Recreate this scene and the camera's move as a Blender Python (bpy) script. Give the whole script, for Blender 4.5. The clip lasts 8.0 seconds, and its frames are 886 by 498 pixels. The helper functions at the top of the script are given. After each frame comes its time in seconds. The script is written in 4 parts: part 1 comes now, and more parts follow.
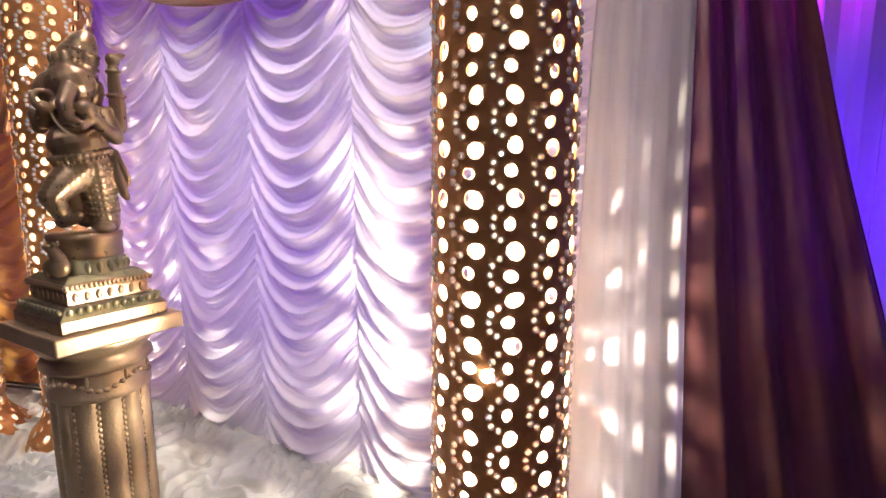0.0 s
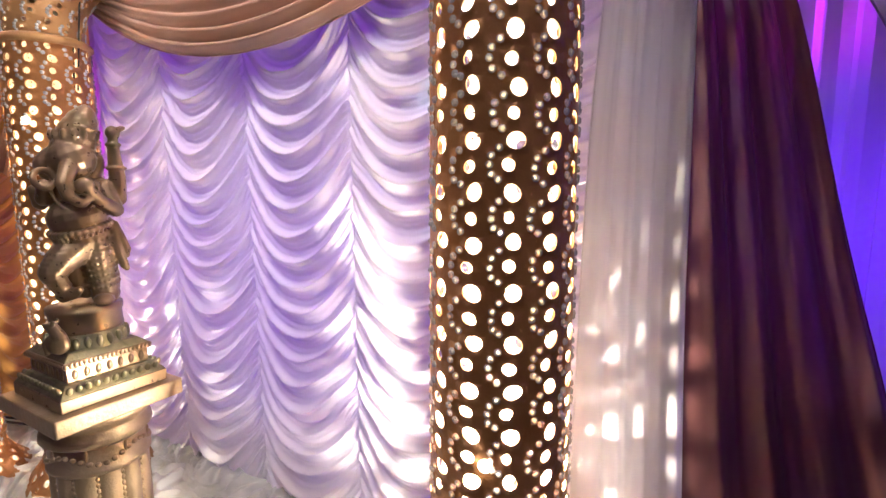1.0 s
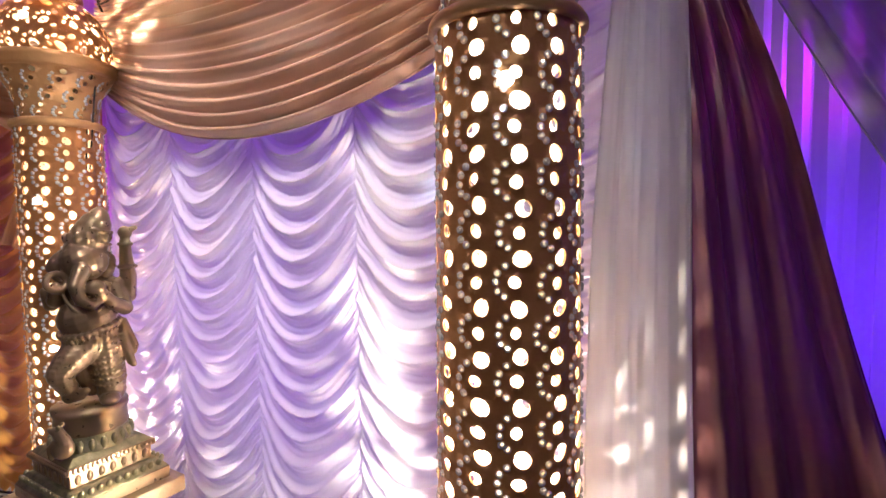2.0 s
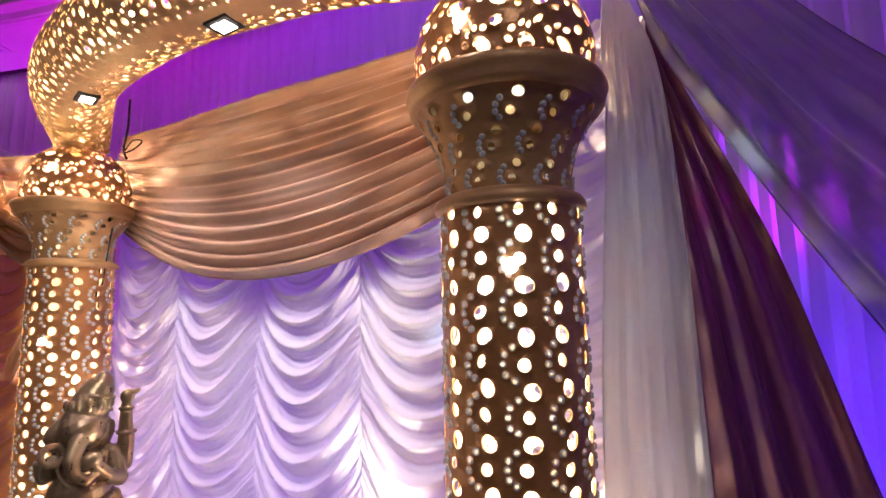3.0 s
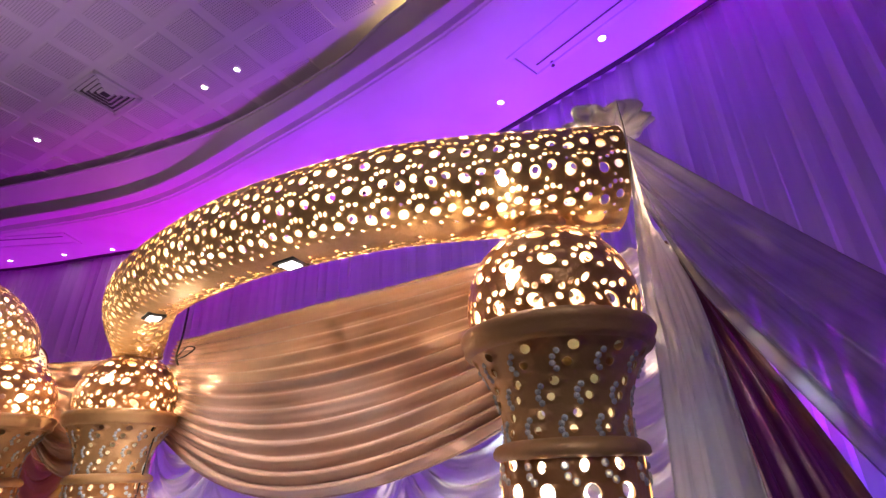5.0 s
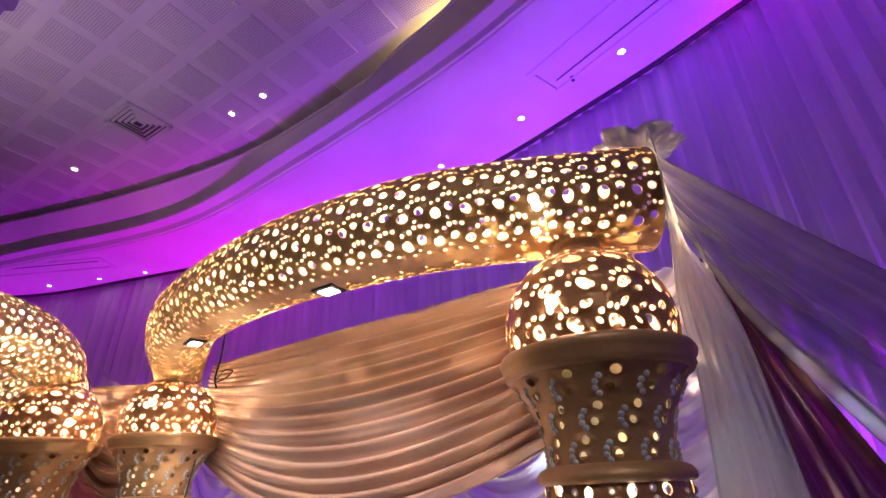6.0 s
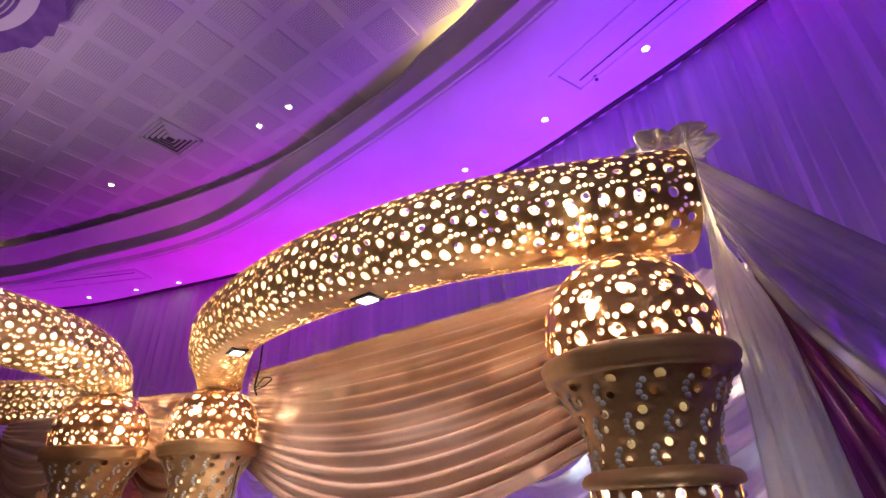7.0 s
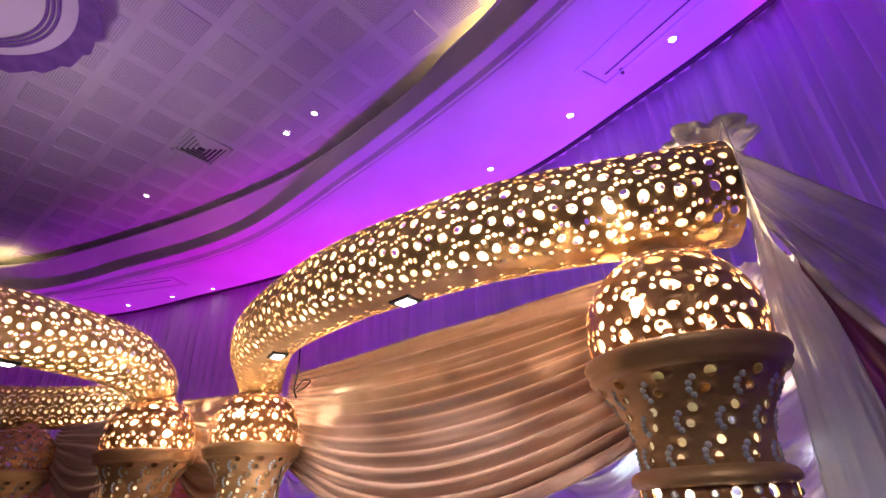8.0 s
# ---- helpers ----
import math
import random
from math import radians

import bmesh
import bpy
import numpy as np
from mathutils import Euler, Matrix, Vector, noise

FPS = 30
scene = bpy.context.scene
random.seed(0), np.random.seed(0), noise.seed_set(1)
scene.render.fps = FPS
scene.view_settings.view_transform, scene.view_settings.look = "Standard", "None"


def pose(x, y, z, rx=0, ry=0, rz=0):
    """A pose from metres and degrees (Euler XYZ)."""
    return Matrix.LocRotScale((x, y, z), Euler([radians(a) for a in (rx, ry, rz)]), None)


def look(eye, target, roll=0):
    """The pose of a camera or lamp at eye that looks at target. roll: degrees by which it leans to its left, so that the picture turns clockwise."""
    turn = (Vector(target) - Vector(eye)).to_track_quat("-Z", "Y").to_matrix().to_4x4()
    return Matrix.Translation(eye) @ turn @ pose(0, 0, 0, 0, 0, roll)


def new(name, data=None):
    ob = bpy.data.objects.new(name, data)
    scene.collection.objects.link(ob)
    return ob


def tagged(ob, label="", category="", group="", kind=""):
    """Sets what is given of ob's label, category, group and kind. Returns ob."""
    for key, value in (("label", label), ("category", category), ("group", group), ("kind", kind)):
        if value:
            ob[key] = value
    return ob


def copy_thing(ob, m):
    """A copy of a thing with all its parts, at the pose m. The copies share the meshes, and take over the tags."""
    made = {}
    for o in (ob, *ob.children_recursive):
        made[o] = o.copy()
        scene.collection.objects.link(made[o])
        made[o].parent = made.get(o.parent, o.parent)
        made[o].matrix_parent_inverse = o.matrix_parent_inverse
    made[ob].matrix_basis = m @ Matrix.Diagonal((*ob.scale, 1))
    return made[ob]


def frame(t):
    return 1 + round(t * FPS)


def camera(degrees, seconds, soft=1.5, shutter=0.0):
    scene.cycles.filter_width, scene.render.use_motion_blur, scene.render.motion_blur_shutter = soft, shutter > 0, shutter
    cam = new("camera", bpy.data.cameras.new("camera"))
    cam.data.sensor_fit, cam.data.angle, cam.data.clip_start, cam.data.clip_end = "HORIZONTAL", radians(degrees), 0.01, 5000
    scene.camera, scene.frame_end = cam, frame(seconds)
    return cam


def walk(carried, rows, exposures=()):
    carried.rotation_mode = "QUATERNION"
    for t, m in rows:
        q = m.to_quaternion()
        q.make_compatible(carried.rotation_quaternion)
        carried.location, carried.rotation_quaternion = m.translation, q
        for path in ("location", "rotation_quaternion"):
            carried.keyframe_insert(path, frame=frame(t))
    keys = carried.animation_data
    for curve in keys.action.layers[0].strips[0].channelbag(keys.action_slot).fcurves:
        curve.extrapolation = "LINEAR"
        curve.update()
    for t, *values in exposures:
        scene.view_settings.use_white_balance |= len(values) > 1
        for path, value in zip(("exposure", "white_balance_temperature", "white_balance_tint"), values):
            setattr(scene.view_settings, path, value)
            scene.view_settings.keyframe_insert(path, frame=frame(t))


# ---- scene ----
# ---------------------------------------------------------------- camera and walk
cam = camera(83.0, 8.0)
PATH = [
    (0, (0.088, -0.071, 1.442), (-0.042, 1.903, 1.15), -0.1),
    (0.5, (0.095, -0.045, 1.554), (-0.038, 1.93, 1.268), -0.2),
    (1, (0.093, -0.042, 1.662), (-0.04, 1.933, 1.376), -0.2),
    (2.5, (0.069, -0.05, 1.947), (-0.063, 1.945, 1.972), -1.0),
    (3, (0.066, -0.064, 2.057), (-0.066, 1.918, 2.291), -1.3),
    (3.5, (0.058, -0.098, 2.155), (-0.078, 1.838, 2.637), -1.5),
    (4, (0.041, -0.133, 2.219), (-0.112, 1.742, 2.897), -1.8),
    (4.5, (0.019, -0.154, 2.248), (-0.152, 1.679, 3.029), -1.9),
    (6, (-0.045, -0.229, 2.289), (-0.319, 1.54, 3.18), -2.3),
    (6.5, (-0.065, -0.254, 2.293), (-0.384, 1.504, 3.192), -2.5),
    (7, (-0.084, -0.271, 2.294), (-0.447, 1.476, 3.198), -2.5),
    (7.5, (-0.104, -0.286, 2.294), (-0.514, 1.449, 3.2), -2.6),
    (8, (-0.126, -0.296, 2.295), (-0.583, 1.426, 3.202), -2.7),
]
walk(cam, [(t, look(eye, target, roll)) for t, eye, target, roll in PATH])

# ---------------------------------------------------------------- plan
PILLAR_R, PILLAR_L, PILLAR_3, PILLAR_4 = (0.160, 1.313), (-2.10, 2.48), (-2.77, 2.37), (-4.45, 2.82)
SEAMS = [(0.66, 1.575), (0.145, 1.835), (-0.447, 2.144), (-1.045, 2.447), (-1.64, 2.72), (-2.20, 2.98)]
TUBE_Z, TUBE_R = 3.203, 0.184

# ---------------------------------------------------------------- world and lights
world = bpy.data.worlds.new("hall_dark")
scene.world = world
world.use_nodes = True
world.node_tree.nodes["Background"].inputs[0].default_value = (0.10, 0.07, 0.14, 1)
world.node_tree.nodes["Background"].inputs[1].default_value = 0.05

WARM, COOL, WHITE = (1.0, 0.76, 0.47), (0.72, 0.92, 1.0), (1.0, 0.88, 0.72)
VIOLET, MAGENTA, BLUE = (0.30, 0.030, 0.86), (0.80, 0.002, 0.95), (0.10, 0.004, 1.0)


def point_lamp(name, at, watts, colour, radius=0.02):
    lamp = bpy.data.lights.new(name, "POINT")
    lamp.energy, lamp.color, lamp.shadow_soft_size = watts, colour, radius
    ob = new(name, lamp)
    ob.location = at
    return ob


def spot_lamp(name, at, target, watts, colour, angle, blend=0.6, radius=0.05):
    lamp = bpy.data.lights.new(name, "SPOT")
    lamp.energy, lamp.color, lamp.spot_size, lamp.spot_blend, lamp.shadow_soft_size = watts, colour, radians(angle), blend, radius
    ob = new(name, lamp)
    ob.matrix_world = look(at, target)
    return ob


def panel_lamp(name, at, target, watts, colour, spread, size=0.25):
    """A flat lamp panel with a beam of the given spread."""
    lamp = bpy.data.lights.new(name, "AREA")
    lamp.shape, lamp.size, lamp.energy, lamp.color, lamp.spread = "SQUARE", size, watts, colour, radians(spread)
    ob = new(name, lamp)
    ob.matrix_world = look(at, target)
    return ob


# bulbs inside the pierced pillars, globes and arches
for bz, watts in ((0.42, 80), (0.66, 110), (0.88, 120), (1.08, 70)):
    point_lamp("pillar_bulb", (0.16 + 0.03 * math.sin(17 * bz), 1.31 + 0.03 * math.cos(17 * bz), bz), watts, WHITE, 0.012)
point_lamp("pillar_bulb", (0.20, 1.36, 2.155), 26, COOL, 0.012)
point_lamp("pillar_bulb", (0.150, 1.31, 1.50), 6, WARM)
point_lamp("globe_bulb", (0.12, 1.27, 2.80), 21, WARM)
for px, py in (PILLAR_L, PILLAR_3):
    point_lamp("pillar_bulb", (px + 0.03, py - 0.05, 1.75), 20, WARM)
    point_lamp("pillar_bulb", (px + 0.02, py - 0.05, 0.7), 42, WHITE)
    point_lamp("globe_bulb", (px + 0.10, py - 0.03, 2.80), 26, WARM, 0.008)
for at in ((0.07, 1.34, 3.18), (-0.50, 1.40, 3.20), (-1.12, 1.62, 3.17), (-1.74, 2.03, 3.20), (-2.88, 1.65, 3.18), (-2.95, 2.15, 3.17), (-4.3, 3.33, 3.18)):
    point_lamp("arch_bulb", at, 20, WARM)
# small spotlights set into the underside of the arch
spot_lamp("arch_spot", (-0.76, 1.47, 2.985), (-0.95, 2.0, 0.0), 40, (1, 0.93, 0.86), 115, 0.8, 0.02)
spot_lamp("arch_spot", (-1.66, 1.98, 2.985), (-1.5, 2.3, 0.0), 30, (1, 0.93, 0.86), 115, 0.8, 0.02)
# coloured wash lights on low stands behind the backdrop, along the hall's draped wall
for wx, wy, height, watts, colour, spread in (
    (3.30, 3.10, 2.0, 45, BLUE, 100),
    (2.66, 3.68, 4.05, 72, MAGENTA, 46),
    (2.20, 4.06, 4.5, 75, BLUE, 70),
    (1.30, 4.80, 4.0, 105, VIOLET, 80),
    (-0.30, 6.00, 3.9, 170, VIOLET, 98),
    (-2.50, 7.05, 3.9, 170, VIOLET, 98),
    (-4.20, 7.60, 4.2, 75, MAGENTA, 92),
    (-6.40, 8.10, 4.2, 95, MAGENTA, 96),
    (-9.00, 8.40, 3.8, 75, VIOLET, 100),
    (-11.5, 8.50, 3.8, 65, MAGENTA, 100),
):
    inward = (Vector((-6.5, -0.5, 0)) - Vector((wx, wy, 0))).normalized()
    panel_lamp("wash_light", (wx + 2.7 * inward.x, wy + 2.7 * inward.y, 1.2), (wx, wy, height), watts, colour, spread)
# warm light tubes behind the edge of the ceiling recess
for at, size, turn in (((0.02, 3.78, 7.22), 1.8, -32), ((-11.9, 6.36, 7.22), 1.25, 0)):
    lamp = bpy.data.lights.new("cove_light", "AREA")
    lamp.shape, lamp.size, lamp.size_y, lamp.energy, lamp.color = "RECTANGLE", size, 0.1, 22 * (size - 1.0), (1.0, 0.72, 0.25)
    ob = new("cove_light", lamp)
    ob.matrix_world = pose(*at, 180, 0, turn)
# unseen fill panels added above the open floor to brighten the stage front
panel_lamp("front_fill", (0.7, -3.0, 6.2), (-1.35, 2.1, 0.10), 6.8, (1.0, 0.95, 0.90), 35)
panel_lamp("front_fill", (-4.4, -2.6, 5.6), (-1.25, 1.7, 2.85), 2.2, (1.0, 0.80, 0.80), 36)
# added lamp under the tiled ceiling to lift it; no fixture hangs here
spot_lamp("ceiling_fill", (-5.6, 2.2, 5.0), (-5.6, 2.21, 7.8), 76, (1.0, 0.72, 0.88), 152, 0.6, 0.3)
# unseen violet lamps added on the floor behind the backdrop, tinting the festoon
for bx, by in ((-0.2, 3.9), (-1.7, 4.6)):
    panel_lamp("backdrop_fill", (bx, by, 0.2), (bx - 0.3, by - 1.5, 2.0), 26, (0.36, 0.10, 1.0), 110)


# ---------------------------------------------------------------- materials
def material(name):
    m = bpy.data.materials.new(name)
    m.use_nodes = True
    return m, m.node_tree.nodes, m.node_tree.links, m.node_tree.nodes["Principled BSDF"]


def noisy(name, a, b, scale, rough=(0.4, 0.6), metal=0.0, bump=0.2, bump_scale=60, detail=5, sheen=0.0, stretch=None, coords="Object", dist=0.01):
    """A surface that wanders between two colours at one scale, and is rough and embossed at another."""
    m, nodes, links, bsdf = material(name)
    tc = nodes.new("ShaderNodeTexCoord")
    source = tc.outputs[coords]
    if stretch:
        mp = nodes.new("ShaderNodeMapping")
        mp.inputs["Scale"].default_value = stretch
        links.new(source, mp.inputs[0])
        source = mp.outputs[0]
    n1 = nodes.new("ShaderNodeTexNoise")
    n1.inputs["Scale"].default_value, n1.inputs["Detail"].default_value = scale, detail
    links.new(source, n1.inputs["Vector"])
    ramp = nodes.new("ShaderNodeValToRGB")
    ramp.color_ramp.elements[0].position, ramp.color_ramp.elements[1].position = 0.3, 0.7
    ramp.color_ramp.elements[0].color, ramp.color_ramp.elements[1].color = (*a, 1), (*b, 1)
    links.new(n1.outputs["Fac"], ramp.inputs[0])
    links.new(ramp.outputs[0], bsdf.inputs["Base Color"])
    n2 = nodes.new("ShaderNodeTexNoise")
    n2.inputs["Scale"].default_value, n2.inputs["Detail"].default_value = bump_scale, 3
    links.new(source, n2.inputs["Vector"])
    mr = nodes.new("ShaderNodeMapRange")
    mr.inputs["To Min"].default_value, mr.inputs["To Max"].default_value = rough
    links.new(n2.outputs["Fac"], mr.inputs["Value"])
    links.new(mr.outputs[0], bsdf.inputs["Roughness"])
    bp = nodes.new("ShaderNodeBump")
    bp.inputs["Strength"].default_value, bp.inputs["Distance"].default_value = bump, dist
    links.new(n2.outputs["Fac"], bp.inputs["Height"])
    links.new(bp.outputs[0], bsdf.inputs["Normal"])
    bsdf.inputs["Metallic"].default_value = metal
    bsdf.inputs["Sheen Weight"].default_value = sheen
    return m


def cloth(name, a, b, scale, rough, through_light=0.3, clear=0.0, sheen=0.3, bump_scale=220, bump=0.1, stretch=None, tint=None, bunch=0.0):
    """A woven cloth that lets some light through (and, where it is sheer, some of the view; bunch: how unevenly it is gathered across its width)."""
    m = noisy(name, a, b, scale, rough, 0.0, bump, bump_scale, 3, sheen, stretch)
    nodes, links = m.node_tree.nodes, m.node_tree.links
    bsdf, out = nodes["Principled BSDF"], nodes["Material Output"]
    bsdf.inputs["Specular IOR Level"].default_value = 0.45
    back = nodes.new("ShaderNodeBsdfTranslucent")
    back.inputs[0].default_value = (*(tint or b), 1)
    mix = nodes.new("ShaderNodeMixShader")
    mix.inputs[0].default_value = through_light
    links.new(bsdf.outputs[0], mix.inputs[1])
    links.new(back.outputs[0], mix.inputs[2])
    last = mix
    if clear:
        see = nodes.new("ShaderNodeBsdfTransparent")
        see.inputs[0].default_value = (*(tint or b), 1)
        last = nodes.new("ShaderNodeMixShader")
        last.inputs[0].default_value = clear
        if bunch:
            uv = nodes.new("ShaderNodeTexCoord")
            along = nodes.new("ShaderNodeMapping")
            along.inputs["Scale"].default_value = (7.0, 0.7, 1.0)
            gathers = nodes.new("ShaderNodeTexNoise")
            gathers.inputs["Scale"].default_value, gathers.inputs["Detail"].default_value = 1.0, 3
            spread = nodes.new("ShaderNodeMapRange")
            spread.inputs["From Min"].default_value, spread.inputs["From Max"].default_value = 0.38, 0.66
            spread.inputs["To Min"].default_value, spread.inputs["To Max"].default_value = max(0.0, clear - bunch), clear + bunch
            links.new(uv.outputs["UV"], along.inputs[0])
            links.new(along.outputs[0], gathers.inputs["Vector"])
            links.new(gathers.outputs["Fac"], spread.inputs["Value"])
            links.new(spread.outputs[0], last.inputs[0])
        links.new(mix.outputs[0], last.inputs[1])
        links.new(see.outputs[0], last.inputs[2])
    links.new(last.outputs[0], out.inputs[0])
    return m


def glow(name, colour, strength):
    m, nodes, links, bsdf = material(name)
    bsdf.inputs["Base Color"].default_value = (*colour, 1)
    bsdf.inputs["Emission Color"].default_value, bsdf.inputs["Emission Strength"].default_value = (*colour, 1), strength
    return m


GOLD_SHELL = noisy("gold_painted_shell", (0.36, 0.150, 0.058), (0.50, 0.235, 0.092), 9, (0.28, 0.46), 0.35, 0.25, 70)
GOLD_TUBE = noisy("bright_gold_shell", (0.46, 0.255, 0.105), (0.60, 0.355, 0.155), 9, (0.26, 0.44), 0.25, 0.25, 70)
GOLD_TRIM = noisy("matt_gold_trim", (0.36, 0.19, 0.085), (0.46, 0.26, 0.12), 7, (0.38, 0.58), 0.35, 0.2, 60)
SHELL_INSIDE = noisy("cream_inside", (0.78, 0.69, 0.54), (0.86, 0.78, 0.64), 12, (0.6, 0.8), 0, 0.1, 80)
CRYSTAL = noisy("glass_rhinestone", (0.56, 0.58, 0.62), (0.76, 0.78, 0.82), 300, (0.10, 0.22), 0.0, 0.1, 500)
CRYSTAL.node_tree.nodes["Principled BSDF"].inputs["Transmission Weight"].default_value = 0.35
SATIN_WHITE = cloth("white_satin", (0.76, 0.74, 0.76), (0.86, 0.84, 0.86), 3, (0.26, 0.40), 0.20, tint=(0.86, 0.78, 0.90))
SATIN_GOLD = cloth("old_gold_satin", (0.50, 0.29, 0.215), (0.60, 0.365, 0.28), 3, (0.28, 0.42), 0.12)
GOLD_FESTOON = cloth("amber_satin", (0.55, 0.28, 0.07), (0.66, 0.36, 0.10), 3, (0.30, 0.45), 0.25)
SHEER_WHITE = cloth("white_voile", (0.62, 0.61, 0.62), (0.74, 0.72, 0.73), 2, (0.5, 0.7), 0.40, 0.07, stretch=(9, 9, 0.6), tint=(0.85, 0.84, 0.88))
# same white voile as the drape, its weaker light painted in as grey
SHEER_SASH = cloth("shaded_white_voile", (0.22, 0.20, 0.20), (0.31, 0.285, 0.28), 2, (0.5, 0.7), 0.28, 0.26, stretch=(0.7, 6, 6), tint=(0.80, 0.78, 0.84), bunch=0.26)
SHEER_BROWN = cloth("brown_voile", (0.085, 0.026, 0.024), (0.14, 0.044, 0.038), 2, (0.5, 0.7), 0.06, 0.10, stretch=(9, 9, 0.6), tint=(0.60, 0.20, 0.24), bunch=0.10)
WALL_CLOTH = cloth("pale_wall_drape", (0.72, 0.70, 0.76), (0.86, 0.84, 0.88), 2, (0.45, 0.65), 0.05, sheen=0.0, bump=0.02, bump_scale=40, stretch=(4, 4, 0.25))
FLOOR_CLOTH = cloth("crumpled_white_cloth", (0.46, 0.47, 0.45), (0.62, 0.63, 0.61), 4, (0.34, 0.50), 0.1)
BRONZE = noisy("antique_bronze", (0.21, 0.165, 0.095), (0.36, 0.235, 0.155), 14, (0.22, 0.38), 0.72, 0.14, 60, dist=0.003)
VERDIGRIS = noisy("green_gold_bronze", (0.20, 0.20, 0.12), (0.42, 0.36, 0.22), 30, (0.3, 0.5), 0.85, 0.4, 140, dist=0.004)
PEDESTAL = noisy("antique_gold_plaster", (0.34, 0.25, 0.155), (0.50, 0.38, 0.25), 8, (0.30, 0.5), 0.65, 0.3, 90, dist=0.006)
CEILING_PAINT = noisy("ceiling_paint", (0.66, 0.63, 0.64), (0.74, 0.71, 0.72), 1.2, (0.7, 0.9), 0, 0.05, 40)
BLACK_CORD = noisy("black_cord", (0.015, 0.014, 0.014), (0.03, 0.028, 0.028), 40, (0.5, 0.7), 0, 0.2, 300)
DARK_METAL = noisy("dark_grille", (0.10, 0.09, 0.09), (0.16, 0.15, 0.15), 20, (0.5, 0.7), 0.3, 0.1, 200)
CARPET = noisy("dark_carpet", (0.05, 0.03, 0.04), (0.09, 0.05, 0.06), 5, (0.85, 0.95), 0, 0.4, 300)
LAMP_GLASS = glow("lamp_glass", (1.0, 0.94, 0.86), 14)
LED_WARM, LED_COOL = glow("warm_lamp_glass", (1.0, 0.90, 0.72), 45), glow("cool_lamp_glass", (0.85, 0.95, 1.0), 45)
ORNAMENT = cloth("violet_fabric", (0.16, 0.07, 0.30), (0.26, 0.12, 0.42), 6, (0.5, 0.7), 0.1)


# ---------------------------------------------------------------- building helpers
def thing(name, at=(0, 0, 0), label="", category="", group="", kind="", turn=0):
    ob = new(name)
    ob.matrix_basis = pose(*at, 0, 0, turn)
    return tagged(ob, label, category, group, kind)


def mesh_from(name, verts, faces, mats, slots=None, smooth=True):
    me = bpy.data.meshes.new(name)
    me.from_pydata([tuple(v) for v in verts], [], faces)
    for m in mats:
        me.materials.append(m)
    if slots is not None:
        me.polygons.foreach_set("material_index", slots)
    me.polygons.foreach_set("use_smooth", [smooth] * len(me.polygons))
    me.update()
    return me


def part(name, data, mat=None, parent=None, label="", smooth=True):
    """Links a bmesh, a mesh or gathered forms as one object under its thing."""
    if isinstance(data, Forms):
        data = mesh_from(name, data.verts, data.faces, [])
    if isinstance(data, bmesh.types.BMesh):
        me = bpy.data.meshes.new(name)
        bmesh.ops.recalc_face_normals(data, faces=data.faces[:])
        data.to_mesh(me)
        data.free()
        me.polygons.foreach_set("use_smooth", [smooth] * len(me.polygons))
    else:
        me = data
    if mat and not me.materials:
        me.materials.append(mat)
    ob = new(name, me)
    if parent:
        ob.parent = parent
    return tagged(ob, label)


def lathe(profile, n=64):
    """A bmesh turned round z from (radius, z) pairs."""
    bm = bmesh.new()
    rings = [[bm.verts.new((r * math.cos(2 * math.pi * i / n), r * math.sin(2 * math.pi * i / n), z)) for i in range(n)] for r, z in profile]
    for a, b in zip(rings, rings[1:]):
        for i in range(n):
            bm.faces.new((a[i], a[(i + 1) % n], b[(i + 1) % n], b[i]))
    return bm


def box(bm, sx, sy, sz, m=None, bevel=0.0):
    made = bmesh.ops.create_cube(bm, size=1, matrix=(m or Matrix()) @ Matrix.Diagonal((sx, sy, sz, 1)))["verts"]
    if bevel:
        edges = list({e for v in made for e in v.link_edges})
        bmesh.ops.bevel(bm, geom=edges, offset=bevel, segments=2, affect="EDGES", profile=0.5)


class Forms:
    """Rounded forms gathered into one mesh."""
    unit = {}

    def __init__(self):
        self.verts, self.faces = [], []

    def add(self, m, n):
        if n not in Forms.unit:
            rows = max(4, n * 2 // 3)
            pts = [(0, 0, -1)] + [(math.cos(b) * math.cos(a), math.cos(b) * math.sin(a), math.sin(b))
                                  for b in (math.pi * (k / rows - 0.5) for k in range(1, rows)) for a in (2 * math.pi * i / n for i in range(n))] + [(0, 0, 1)]
            fs = [(0, 1 + (i + 1) % n, 1 + i) for i in range(n)]
            for k in range(rows - 2):
                fs += [(1 + k * n + i, 1 + k * n + (i + 1) % n, 1 + (k + 1) * n + (i + 1) % n, 1 + (k + 1) * n + i) for i in range(n)]
            top = 1 + (rows - 2) * n
            fs += [(top + i, top + (i + 1) % n, top + n) for i in range(n)]
            Forms.unit[n] = (np.array(pts), fs)
        pts, fs = Forms.unit[n]
        mm = np.array(m)
        first = len(self.verts)
        self.verts += (pts @ mm[:3, :3].T + mm[:3, 3]).tolist()
        self.faces += [tuple(k + first for k in f) for f in fs]


def blob(forms, at, radii, rot=(0, 0, 0), seg=16):
    forms.add(pose(*at, *rot) @ Matrix.Diagonal((*radii, 1)), seg)


def limb(forms, points, n=10):
    """A tapered limb through (x, y, z, radius) points."""
    for (x0, y0, z0, r0), (x1, y1, z1, r1) in zip(points, points[1:]):
        a, b = Vector((x0, y0, z0)), Vector((x1, y1, z1))
        steps = max(2, int((b - a).length / (0.4 * min(r0, r1))))
        for k in range(steps + 1):
            f = k / steps
            r = r0 + (r1 - r0) * f
            forms.add(Matrix.Translation(a.lerp(b, f)) @ Matrix.Diagonal((r, r, r, 1)), n)


